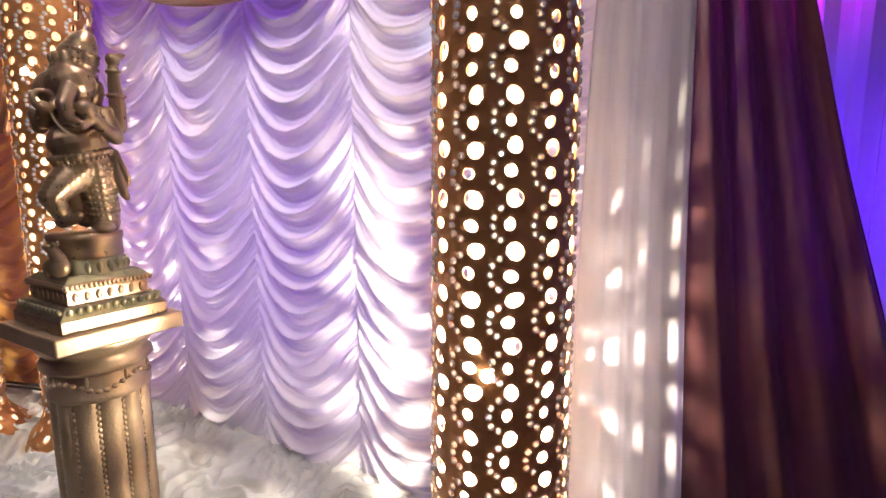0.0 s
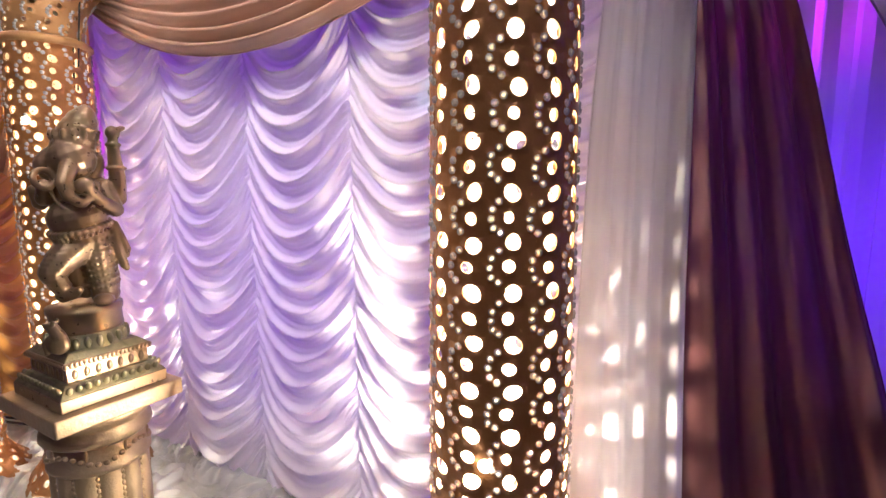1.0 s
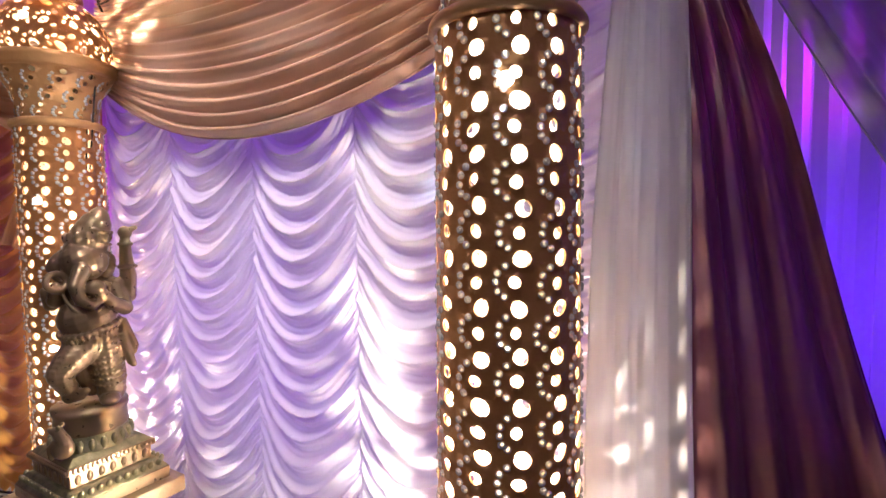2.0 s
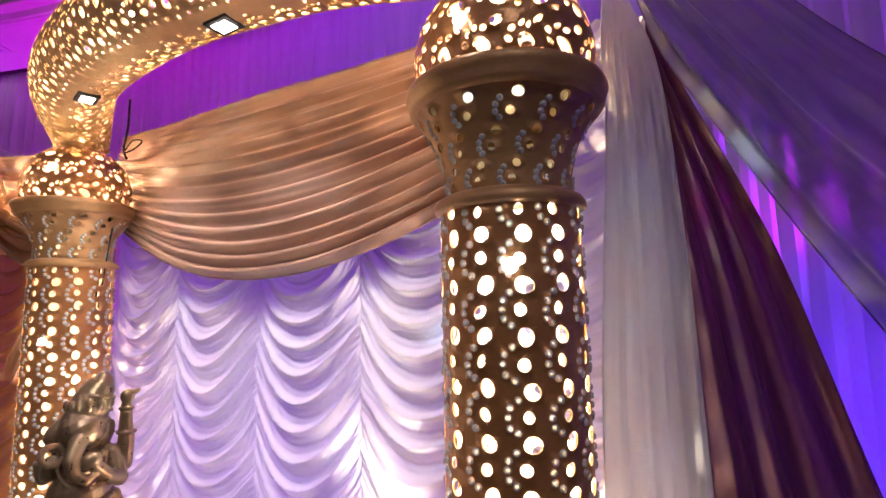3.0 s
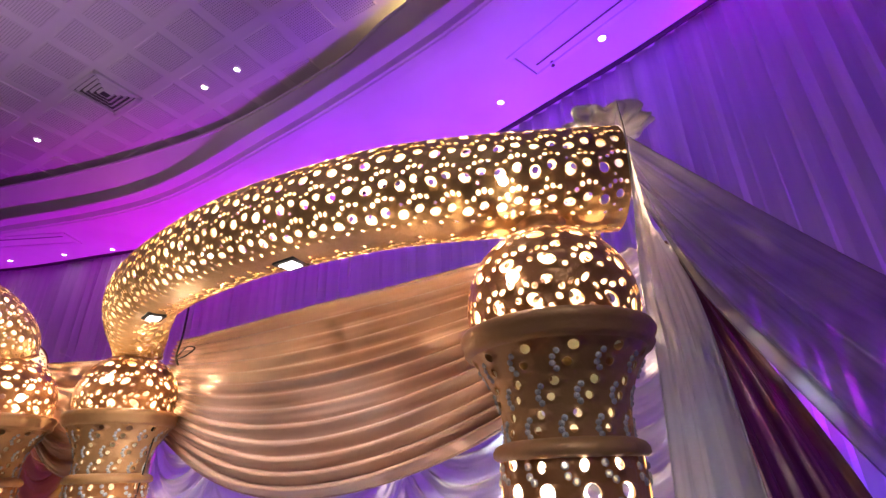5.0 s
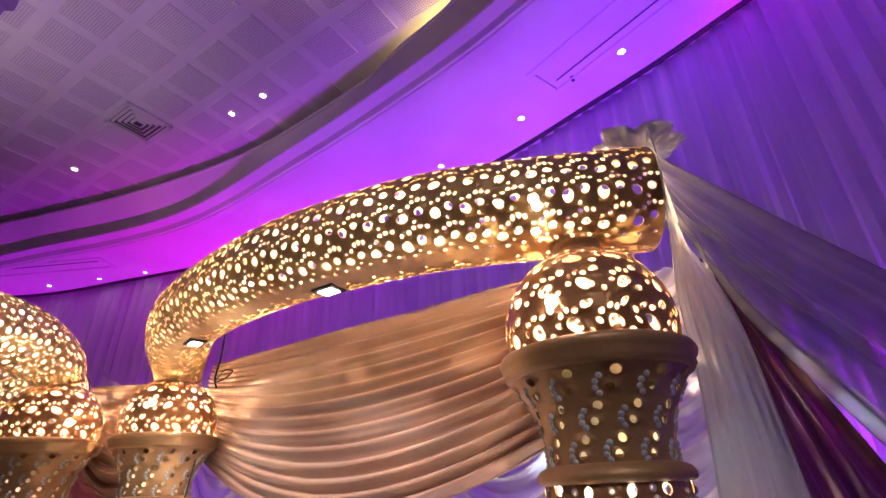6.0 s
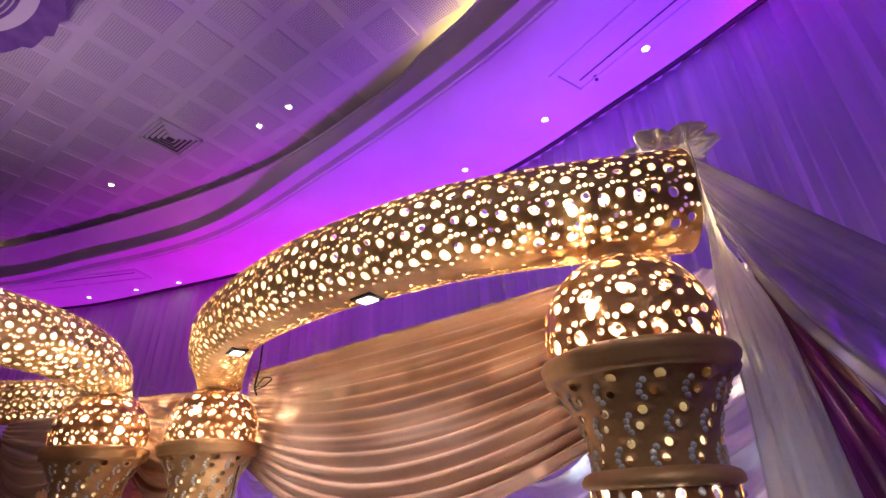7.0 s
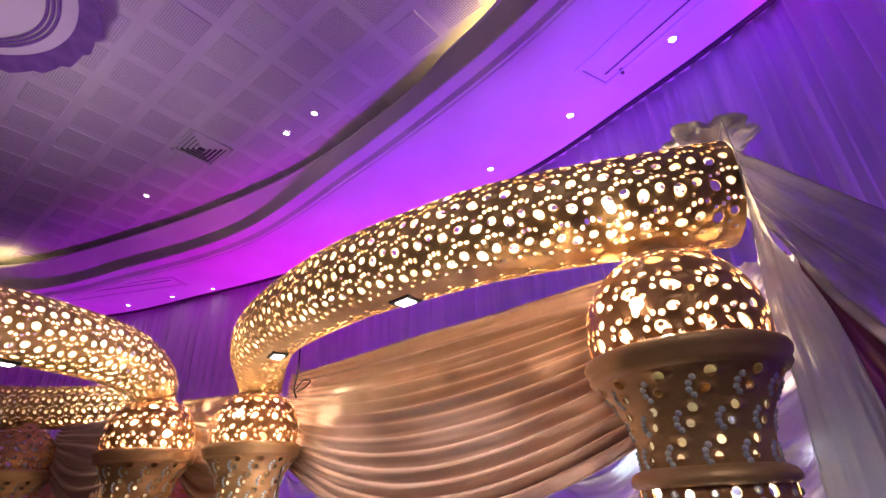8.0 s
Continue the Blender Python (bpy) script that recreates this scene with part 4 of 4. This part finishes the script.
draped("brown_drape", [(0.58, 1.60, 3.10), (0.62, 1.60, 2.75), (0.64, 1.61, 2.2), (0.66, 1.62, 1.4), (0.70, 1.62, 0.6), (0.74, 1.62, 0.01)],
       [(0.68, 1.66, 3.05), (0.815, 1.65, 2.75), (1.065, 1.65, 2.2), (1.30, 1.65, 1.45), (1.50, 1.65, 0.85), (1.76, 1.66, 0.01)],
       SHEER_BROWN, "dark brown sheer drape fanning out from a gathered top", 4.5, 0.022, 5)
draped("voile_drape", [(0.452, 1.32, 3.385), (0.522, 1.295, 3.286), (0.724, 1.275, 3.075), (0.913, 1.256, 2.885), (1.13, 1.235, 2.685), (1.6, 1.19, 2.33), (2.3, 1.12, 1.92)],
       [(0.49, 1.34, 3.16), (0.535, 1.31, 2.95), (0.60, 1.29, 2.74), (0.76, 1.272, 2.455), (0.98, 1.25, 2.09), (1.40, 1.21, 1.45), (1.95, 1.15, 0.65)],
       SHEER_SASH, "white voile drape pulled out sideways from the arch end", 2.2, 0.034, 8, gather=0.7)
hanging("gold_drape_tail", ((-3.50, 2.78, 2.92), (-3.42, 2.76, 2.92)), ((-3.95, 2.86, 0.9), (-3.45, 2.80, 0.9)), SATIN_GOLD,
        "old gold satin tail gathered at a tie and flaring downward", 6, 0.030, 21, rows=60, cols=110)
hanging("gold_drape_tail", ((-3.44, 2.75, 2.94), (-3.36, 2.74, 2.90)), ((-3.25, 2.78, 1.9), (-2.85, 2.74, 2.05)), SATIN_GOLD,
        "old gold satin swathe gathered at a tie beside the pillar", 5, 0.028, 23, rows=60, cols=110)
hanging("gold_drape_tail", ((-2.20, 2.78, 2.98), (-2.13, 2.76, 2.90)), ((-2.75, 2.76, 1.7), (-2.35, 2.80, 1.6)), SATIN_GOLD,
        "old gold satin tail falling between two pillars", 5, 0.026, 25, rows=60, cols=110)


def frill():
    """The bunched knot of voile that crowns the end of the arch."""
    verts, faces = [], []
    n, m = 120, 22
    for j in range(m + 1):
        v = j / m
        for i in range(n):
            t = 2 * math.pi * i / n
            ruff = 1 + 0.13 * math.sin(13 * t + 3 * noise.noise((t, v * 2, 1.0))) * math.sin(math.pi * v) + 0.12 * noise.noise((math.cos(t) * 2, math.sin(t) * 2, v * 4))
            r = (0.05 + 0.075 * math.sin(math.pi * min(1, v * 1.05)) ** 0.7) * ruff
            verts.append((1.45 * r * math.cos(t), r * math.sin(t), 0.105 * v + 0.02 * math.sin(5 * t) * v))
    for j in range(m):
        for i in range(n):
            faces.append((j * n + i, j * n + (i + 1) % n, (j + 1) * n + (i + 1) % n, (j + 1) * n + i))
    faces.append(tuple(m * n + i for i in range(n)))
    ob = part("voile_knot", mesh_from("voile_knot", verts, faces, [SHEER_WHITE]))
    ob.matrix_basis = pose(0.435, 1.34, TUBE_Z + TUBE_R - 0.022, 0, 4, -8) @ Matrix.Diagonal((0.80, 0.85, 0.95, 1))
    tagged(ob, "bunched knot of white voile tied over the arch end", "knot")


frill()

# black cords that tie the swag to the pillar
tie = thing("tie_cord", (0, 0, 0), "thin black cord tying the gold swag to the pillar", "cord")
cord("loop", [(-1.88, 2.55, 3.28), (-1.87, 2.53, 3.10), (-1.88, 2.52, 2.98), (-1.86, 2.52, 2.92)], 0.006, BLACK_CORD, tie)
cord("bow", [(-1.87, 2.51, 2.96), (-1.80, 2.48, 3.01), (-1.74, 2.47, 3.00), (-1.80, 2.49, 2.965), (-1.87, 2.51, 2.95)], 0.004, BLACK_CORD, tie)
cord("tail", [(-1.86, 2.50, 2.74), (-1.90, 2.48, 2.60), (-1.93, 2.47, 2.42), (-1.95, 2.46, 2.1)], 0.005, BLACK_CORD, tie)
cord("tail", [(-1.85, 2.50, 2.74), (-1.88, 2.48, 2.58), (-1.90, 2.47, 2.40), (-1.93, 2.46, 2.1)], 0.004, BLACK_CORD, tie)


# a thin wire from the next arch to the globe, and a cable on the floor between the pillar feet
tagged(cord("wire", [(-2.98, 2.86, 3.14), (-2.66, 2.74, 3.02), (-2.30, 2.60, 2.88)], 0.0025, SATIN_WHITE), "thin pale wire from the arch to a globe", "wire")
for shift in (0.0, 0.05):
    tagged(cord("cable", [(-3.5, 2.86 + shift, 0.085), (-3.1, 2.83 + shift, 0.10), (-2.7, 2.80 + shift, 0.085), (-2.35, 2.74 + shift, 0.08)], 0.008, BLACK_CORD),
           "black power cable lying on the crumpled floor cloth", "cable", "floor cables")


# ---------------------------------------------------------------- crumpled cloth on the stage floor
def crumpled_floor():
    nx, ny = 520, 380
    x0, x1, y0, y1 = -4.2, 0.6, 0.9, 3.3
    verts, faces = [], []
    for j in range(ny + 1):
        for i in range(nx + 1):
            x, y = x0 + (x1 - x0) * i / nx, y0 + (y1 - y0) * j / ny
            wx = x + 0.12 * noise.noise((x * 3.1, y * 3.1, 2.0))
            wy = y + 0.12 * noise.noise((x * 3.1, y * 3.1, 9.0))
            field = 4.6 * noise.noise((wx * 1.9, wy * 2.3, 0.0)) + 1.7 * noise.noise((wx * 5.0, wy * 5.5, 4.0))
            other = 4.2 * noise.noise((wx * 2.6 + 7, wy * 2.0, 12.0)) + 1.4 * noise.noise((wx * 8.0, wy * 7.0, 14.0))
            a, b = math.sin(math.pi * field) ** 2, math.sin(math.pi * other) ** 2
            c = noise.noise((wx * 19.0, wy * 24.0, 8.0))
            z = 0.036 * (1 - a) ** 1.5 * (0.6 + 0.6 * noise.noise((x * 3, y * 3, 30.0))) + 0.030 * (1 - b) ** 1.5 + 0.007 * c + 0.030 * noise.noise((x * 2.2, y * 2.2, 40.0)) + 0.008
            edge = min(1, (x - x0) / 0.2, (x1 - x) / 0.2, (y - y0) / 0.2)
            verts.append((x, y, max(z, 0.0) * max(edge, 0) + 0.003))
    w = nx + 1
    for j in range(ny):
        for i in range(nx):
            faces.append((j * w + i, j * w + i + 1, (j + 1) * w + i + 1, (j + 1) * w + i))
    ob = part("floor_cloth", mesh_from("floor_cloth", verts, faces, [FLOOR_CLOTH]))
    tagged(ob, "crumpled white satin cloth spread over the stage floor", "cloth")


crumpled_floor()


# ---------------------------------------------------------------- pedestal and statue
PED = (-1.155, 1.437)
PED_TURN = 63.4


def build_pedestal():
    ob = thing("pedestal", (*PED, -0.018), "antique gold fluted column pedestal with a square top slab", "pedestal", turn=PED_TURN)
    bm = bmesh.new()
    box(bm, 0.375, 0.375, 0.054, pose(0, 0, 0.980), 0.006)
    part("slab", bm, PEDESTAL, ob, "square gold top slab with chipped edges", smooth=False)
    part("echinus", lathe([(0.165, 0.955), (0.172, 0.945), (0.160, 0.925), (0.148, 0.912), (0.142, 0.900), (0.156, 0.886), (0.158, 0.868), (0.146, 0.856), (0.138, 0.850)], 64), PEDESTAL, ob)
    part("neck_band", lathe([(0.138, 0.852), (0.139, 0.790), (0.147, 0.782), (0.147, 0.770), (0.138, 0.762)], 64), PEDESTAL, ob, "band with a raised garland")
    bm = Forms()
    for k in range(40):
        t = 2 * math.pi * k / 40
        z = 0.815 + 0.016 * math.sin(4 * t)
        blob(bm, (0.140 * math.cos(t), 0.140 * math.sin(t), z), (0.010, 0.010, 0.008), seg=8)
        if k % 5 == 0:
            blob(bm, (0.138 * math.cos(t + 0.1), 0.138 * math.sin(t + 0.1), 0.832), (0.007, 0.007, 0.020), seg=8)
    part("garland", bm, PEDESTAL, ob)
    # fluted shaft: hollow flutes between beaded fillets
    n, verts, faces = 192, [], []
    for z in (0.765, 0.70, 0.5, 0.3, 0.20):
        for k in range(n):
            t = 2 * math.pi * k / n
            c = abs(math.sin(6 * t))
            r = 0.124 + 0.017 * c ** 0.55
            verts.append((r * math.cos(t), r * math.sin(t), z))
    for j in range(4):
        for k in range(n):
            faces.append((j * n + k, (j + 1) * n + k, (j + 1) * n + (k + 1) % n, j * n + (k + 1) % n))
    part("fluted_shaft", mesh_from("fluted_shaft", verts, faces, [PEDESTAL]), None, ob)
    bm = Forms()
    for k in range(12):
        t = 2 * math.pi * k / 12
        for z in range(28):
            blob(bm, (0.1300 * math.cos(t), 0.1300 * math.sin(t), 0.22 + 0.0195 * z), (0.007, 0.007, 0.0085), seg=6)
    tagged(part("beading", bm, PEDESTAL, ob), "rows of fine beads", kind="stuff")
    part("base_band", lathe([(0.138, 0.215), (0.150, 0.205), (0.148, 0.13), (0.150, 0.12), (0.160, 0.10), (0.150, 0.08), (0.175, 0.06), (0.185, 0.03), (0.180, 0.018)], 64), PEDESTAL, ob)


build_pedestal()


def build_statue_base():
    ob = thing("plinth", (*PED, 0.989), "stepped square bronze statue base with carved leaf borders", "plinth", turn=PED_TURN)
    ob.matrix_basis = ob.matrix_basis @ Matrix.Diagonal((1, 1, 1.22, 1))

    def tier(name, half_low, half_high, z0, z1, mat, bevel=0.003):
        bm = bmesh.new()
        low = [bm.verts.new((sx * half_low, sy * half_low, z0)) for sx, sy in ((-1, -1), (1, -1), (1, 1), (-1, 1))]
        high = [bm.verts.new((sx * half_high, sy * half_high, z1)) for sx, sy in ((-1, -1), (1, -1), (1, 1), (-1, 1))]
        bm.faces.new(low[::-1])
        bm.faces.new(high)
        for k in range(4):
            bm.faces.new((low[k], low[(k + 1) % 4], high[(k + 1) % 4], high[k]))
        bmesh.ops.bevel(bm, geom=bm.edges[:], offset=bevel, segments=2, affect="EDGES", profile=0.5)
        part(name, bm, mat, ob, smooth=False)

    tier("lower_step", 0.155, 0.155, 0.0, 0.032, BRONZE)
    tier("leaf_step", 0.154, 0.128, 0.032, 0.060, VERDIGRIS)
    tier("frieze_step", 0.118, 0.118, 0.060, 0.096, BRONZE)
    tier("cornice_step", 0.128, 0.126, 0.096, 0.112, BRONZE)
    tier("upper_step", 0.122, 0.100, 0.112, 0.128, VERDIGRIS)
    part("lotus_ring", lathe([(0.112, 0.126), (0.108, 0.140), (0.100, 0.158), (0.098, 0.166)], 56), VERDIGRIS, ob, "lotus petal ring")
    part("drum", lathe([(0.0, 0.160), (0.098, 0.162), (0.102, 0.170), (0.099, 0.178), (0.099, 0.206), (0.103, 0.212), (0.103, 0.226), (0.0, 0.228)], 56), BRONZE, ob, "round bronze drum")
    bm = Forms()
    for side in range(4):
        m = pose(0, 0, 0, 0, 0, 90 * side)
        for k in range(11):
            p = m @ Vector((-0.125 + 0.025 * k, -0.143, 0.047))
            blob(bm, p, (0.010, 0.008, 0.014), (35, 0, 90 * side), 8)
    part("leaf_border", bm, VERDIGRIS, ob, "raised leaf border")
    bm = Forms()
    for side in range(4):
        m = pose(0, 0, 0, 0, 0, 90 * side)
        for k in range(7):
            p = m @ Vector((-0.096 + 0.032 * k, -0.119, 0.078))
            blob(bm, p, (0.009, 0.004, 0.013), (0, 0, 90 * side), 8)
        for k in range(20):
            p = m @ Vector((-0.122 + 0.0128 * k, -0.127, 0.104))
            blob(bm, p, (0.005, 0.004, 0.006), (0, 0, 90 * side), 6)
    part("frieze_border", bm, BRONZE, ob)
    bm = Forms()
    for k in range(22):
        t = 2 * math.pi * k / 22
        blob(bm, (0.106 * math.cos(t), 0.106 * math.sin(t), 0.143), (0.010, 0.010, 0.016), (0, 0, math.degrees(t)), 8)
    part("petals", bm, VERDIGRIS, ob)


build_statue_base()


def build_statue():
    """A standing dancing figure in bronze, one plain mesh fused from rounded forms."""
    bm = Forms()

    def hoop(at, r, thick, rot=(0, 0, 0), n=22):
        m = pose(*at, *rot)
        for k in range(n):
            t = 2 * math.pi * k / n
            blob(bm, m @ Vector((r * math.cos(t), r * math.sin(t), 0)), (thick, thick, thick), seg=8)

    # standing leg in a ribbed garment, bent leg, cloth between
    limb(bm, [(0.030, 0.0, 0.030, 0.042), (0.026, 0.0, 0.10, 0.044), (0.016, -0.004, 0.17, 0.052), (0.004, 0, 0.215, 0.062)])
    blob(bm, (0.024, -0.045, 0.018), (0.030, 0.050, 0.020))
    blob(bm, (0.045, 0.02, 0.08), (0.030, 0.035, 0.085))
    for k in range(9):
        z = 0.065 + 0.019 * k
        hoop((0.028 - 0.10 * (z - 0.06), 0, z), 0.0445 + 0.10 * max(0, z - 0.1), 0.0045, (10, -6, 0))
    limb(bm, [(-0.020, -0.010, 0.20, 0.060), (-0.070, -0.045, 0.155, 0.046), (-0.098, -0.060, 0.120, 0.036), (-0.088, -0.045, 0.085, 0.030), (-0.070, -0.030, 0.050, 0.026)])
    limb(bm, [(-0.078, -0.035, 0.042, 0.022), (-0.050, -0.060, 0.050, 0.018), (-0.036, -0.075, 0.062, 0.012)])
    blob(bm, (-0.020, 0.02, 0.10), (0.050, 0.030, 0.085))
    # belly, girdle, chest
    blob(bm, (-0.022, -0.020, 0.280), (0.082, 0.072, 0.068), (0, -14, 0))
    blob(bm, (-0.010, 0.0, 0.225), (0.074, 0.064, 0.040))
    hoop((-0.018, -0.012, 0.248), 0.080, 0.010, (8, -12, 0), 30)
    hoop((-0.016, -0.012, 0.232), 0.076, 0.006, (8, -12, 0), 30)
    blob(bm, (-0.010, 0.0, 0.350), (0.078, 0.056, 0.060), (0, 10, 0))
    for k in range(26):
        t = math.pi * k / 25
        blob(bm, (-0.020 + 0.060 * math.cos(t), -0.050 - 0.030 * math.sin(t), 0.385 - 0.085 * math.sin(t)), (0.0062, 0.0062, 0.0062), seg=8)
        blob(bm, (-0.014 + 0.044 * math.cos(t), -0.050 - 0.026 * math.sin(t), 0.392 - 0.045 * math.sin(t)), (0.005, 0.005, 0.005), seg=8)
    # head with broad ears, trunk, tiered crown leaning back
    blob(bm, (-0.022, -0.024, 0.455), (0.066, 0.062, 0.062), (0, -24, 0))
    blob(bm, (-0.070, -0.004, 0.462), (0.058, 0.040, 0.030), (0, -38, 10))
    blob(bm, (0.038, 0.006, 0.425), (0.018, 0.028, 0.050), (0, 18, -30))
    blob(bm, (-0.080, 0.002, 0.428), (0.034, 0.016, 0.046), (0, -20, 24))
    limb(bm, [(-0.030, -0.076, 0.430, 0.026), (-0.046, -0.100, 0.385, 0.021), (-0.036, -0.108, 0.345, 0.017), (-0.008, -0.110, 0.325, 0.014), (0.012, -0.104, 0.338, 0.011)])
    limb(bm, [(-0.018, -0.010, 0.480, 0.060), (-0.004, -0.008, 0.530, 0.054), (0.012, -0.006, 0.566, 0.044), (0.022, -0.004, 0.590, 0.030), (0.024, -0.004, 0.612, 0.012)], 16)
    for r, x, z in ((0.062, -0.017, 0.474), (0.060, -0.012, 0.490), (0.056, -0.003, 0.516), (0.050, 0.008, 0.552)):
        hoop((x, -0.008, z), r * 0.98, 0.0048, (0, 14, 0), 30)
    for k in range(7):
        t = math.pi * (1.05 + 0.9 * k / 6)
        blob(bm, (-0.010 + 0.056 * math.cos(t), -0.008 + 0.052 * math.sin(t), 0.528), (0.011, 0.008, 0.018), (0, 0, math.degrees(t)), 8)
    # raised arm with a fist and bracelets
    limb(bm, [(0.050, 0.0, 0.370, 0.030), (0.088, -0.005, 0.335, 0.026), (0.092, -0.008, 0.400, 0.025), (0.088, -0.012, 0.465, 0.020), (0.088, -0.014, 0.515, 0.016)])
    blob(bm, (0.089, -0.016, 0.540), (0.021, 0.018, 0.022))
    blob(bm, (0.108, -0.018, 0.552), (0.018, 0.010, 0.009), (0, -20, 0))
    hoop((0.088, -0.014, 0.503), 0.019, 0.005)
    hoop((0.091, -0.010, 0.430), 0.025, 0.0055)
    # hand on the chest, arm with a ring, back hand
    limb(bm, [(0.056, -0.01, 0.37, 0.028), (0.078, -0.035, 0.300, 0.024), (0.045, -0.080, 0.325, 0.020), (0.012, -0.098, 0.362, 0.019)])
    blob(bm, (0.004, -0.104, 0.378), (0.026, 0.016, 0.024))
    limb(bm, [(-0.070, 0.0, 0.38, 0.026), (-0.100, -0.020, 0.340, 0.023), (-0.095, -0.050, 0.380, 0.018)])
    hoop((-0.092, -0.058, 0.398), 0.026, 0.010, (78, 0, 20), 22)
    limb(bm, [(-0.070, 0.012, 0.37, 0.024), (-0.110, 0.010, 0.325, 0.022), (-0.122, 0.0, 0.365, 0.016)])
    # knotted sash falling beside the hip
    limb(bm, [(0.070, -0.010, 0.252, 0.014), (0.086, -0.014, 0.205, 0.015), (0.100, -0.016, 0.170, 0.012), (0.098, -0.016, 0.150, 0.008)])
    limb(bm, [(0.066, -0.014, 0.245, 0.014), (0.072, -0.020, 0.180, 0.016), (0.088, -0.020, 0.120, 0.014), (0.094, -0.020, 0.108, 0.009)])
    ob = part("statue", bm, BRONZE)
    ob.matrix_basis = pose(PED[0] + 0.022, PED[1] + 0.018, 1.262, 0, 0, 39)
    rem = ob.modifiers.new("fuse", "REMESH")
    rem.mode, rem.voxel_size, rem.use_smooth_shade = "VOXEL", 0.0034, True
    tagged(ob, "dark bronze statue of a dancing figure with raised arm", "statue")


build_statue()


def build_mouse():
    """The small crouching animal figure beside the drum."""
    bm = Forms()
    blob(bm, (0, 0, 0.030), (0.030, 0.022, 0.032))
    limb(bm, [(0.004, 0, 0.05, 0.020), (-0.012, 0, 0.082, 0.016), (-0.030, 0, 0.090, 0.008)])
    for s in (-1, 1):
        blob(bm, (-0.004, s * 0.014, 0.098), (0.007, 0.004, 0.009))
    limb(bm, [(-0.02, 0, 0.05, 0.010), (-0.035, 0, 0.035, 0.008), (-0.030, 0, 0.008, 0.009)])
    ob = part("statuette", bm, BRONZE)
    ob.matrix_basis = pose(PED[0] + 0.02, PED[1] - 0.135, 1.146, 0, 0, 20)
    rem = ob.modifiers.new("fuse", "REMESH")
    rem.mode, rem.voxel_size, rem.use_smooth_shade = "VOXEL", 0.003, True
    tagged(ob, "tiny bronze crouching mouse figure on the statue base", "statuette")


build_mouse()
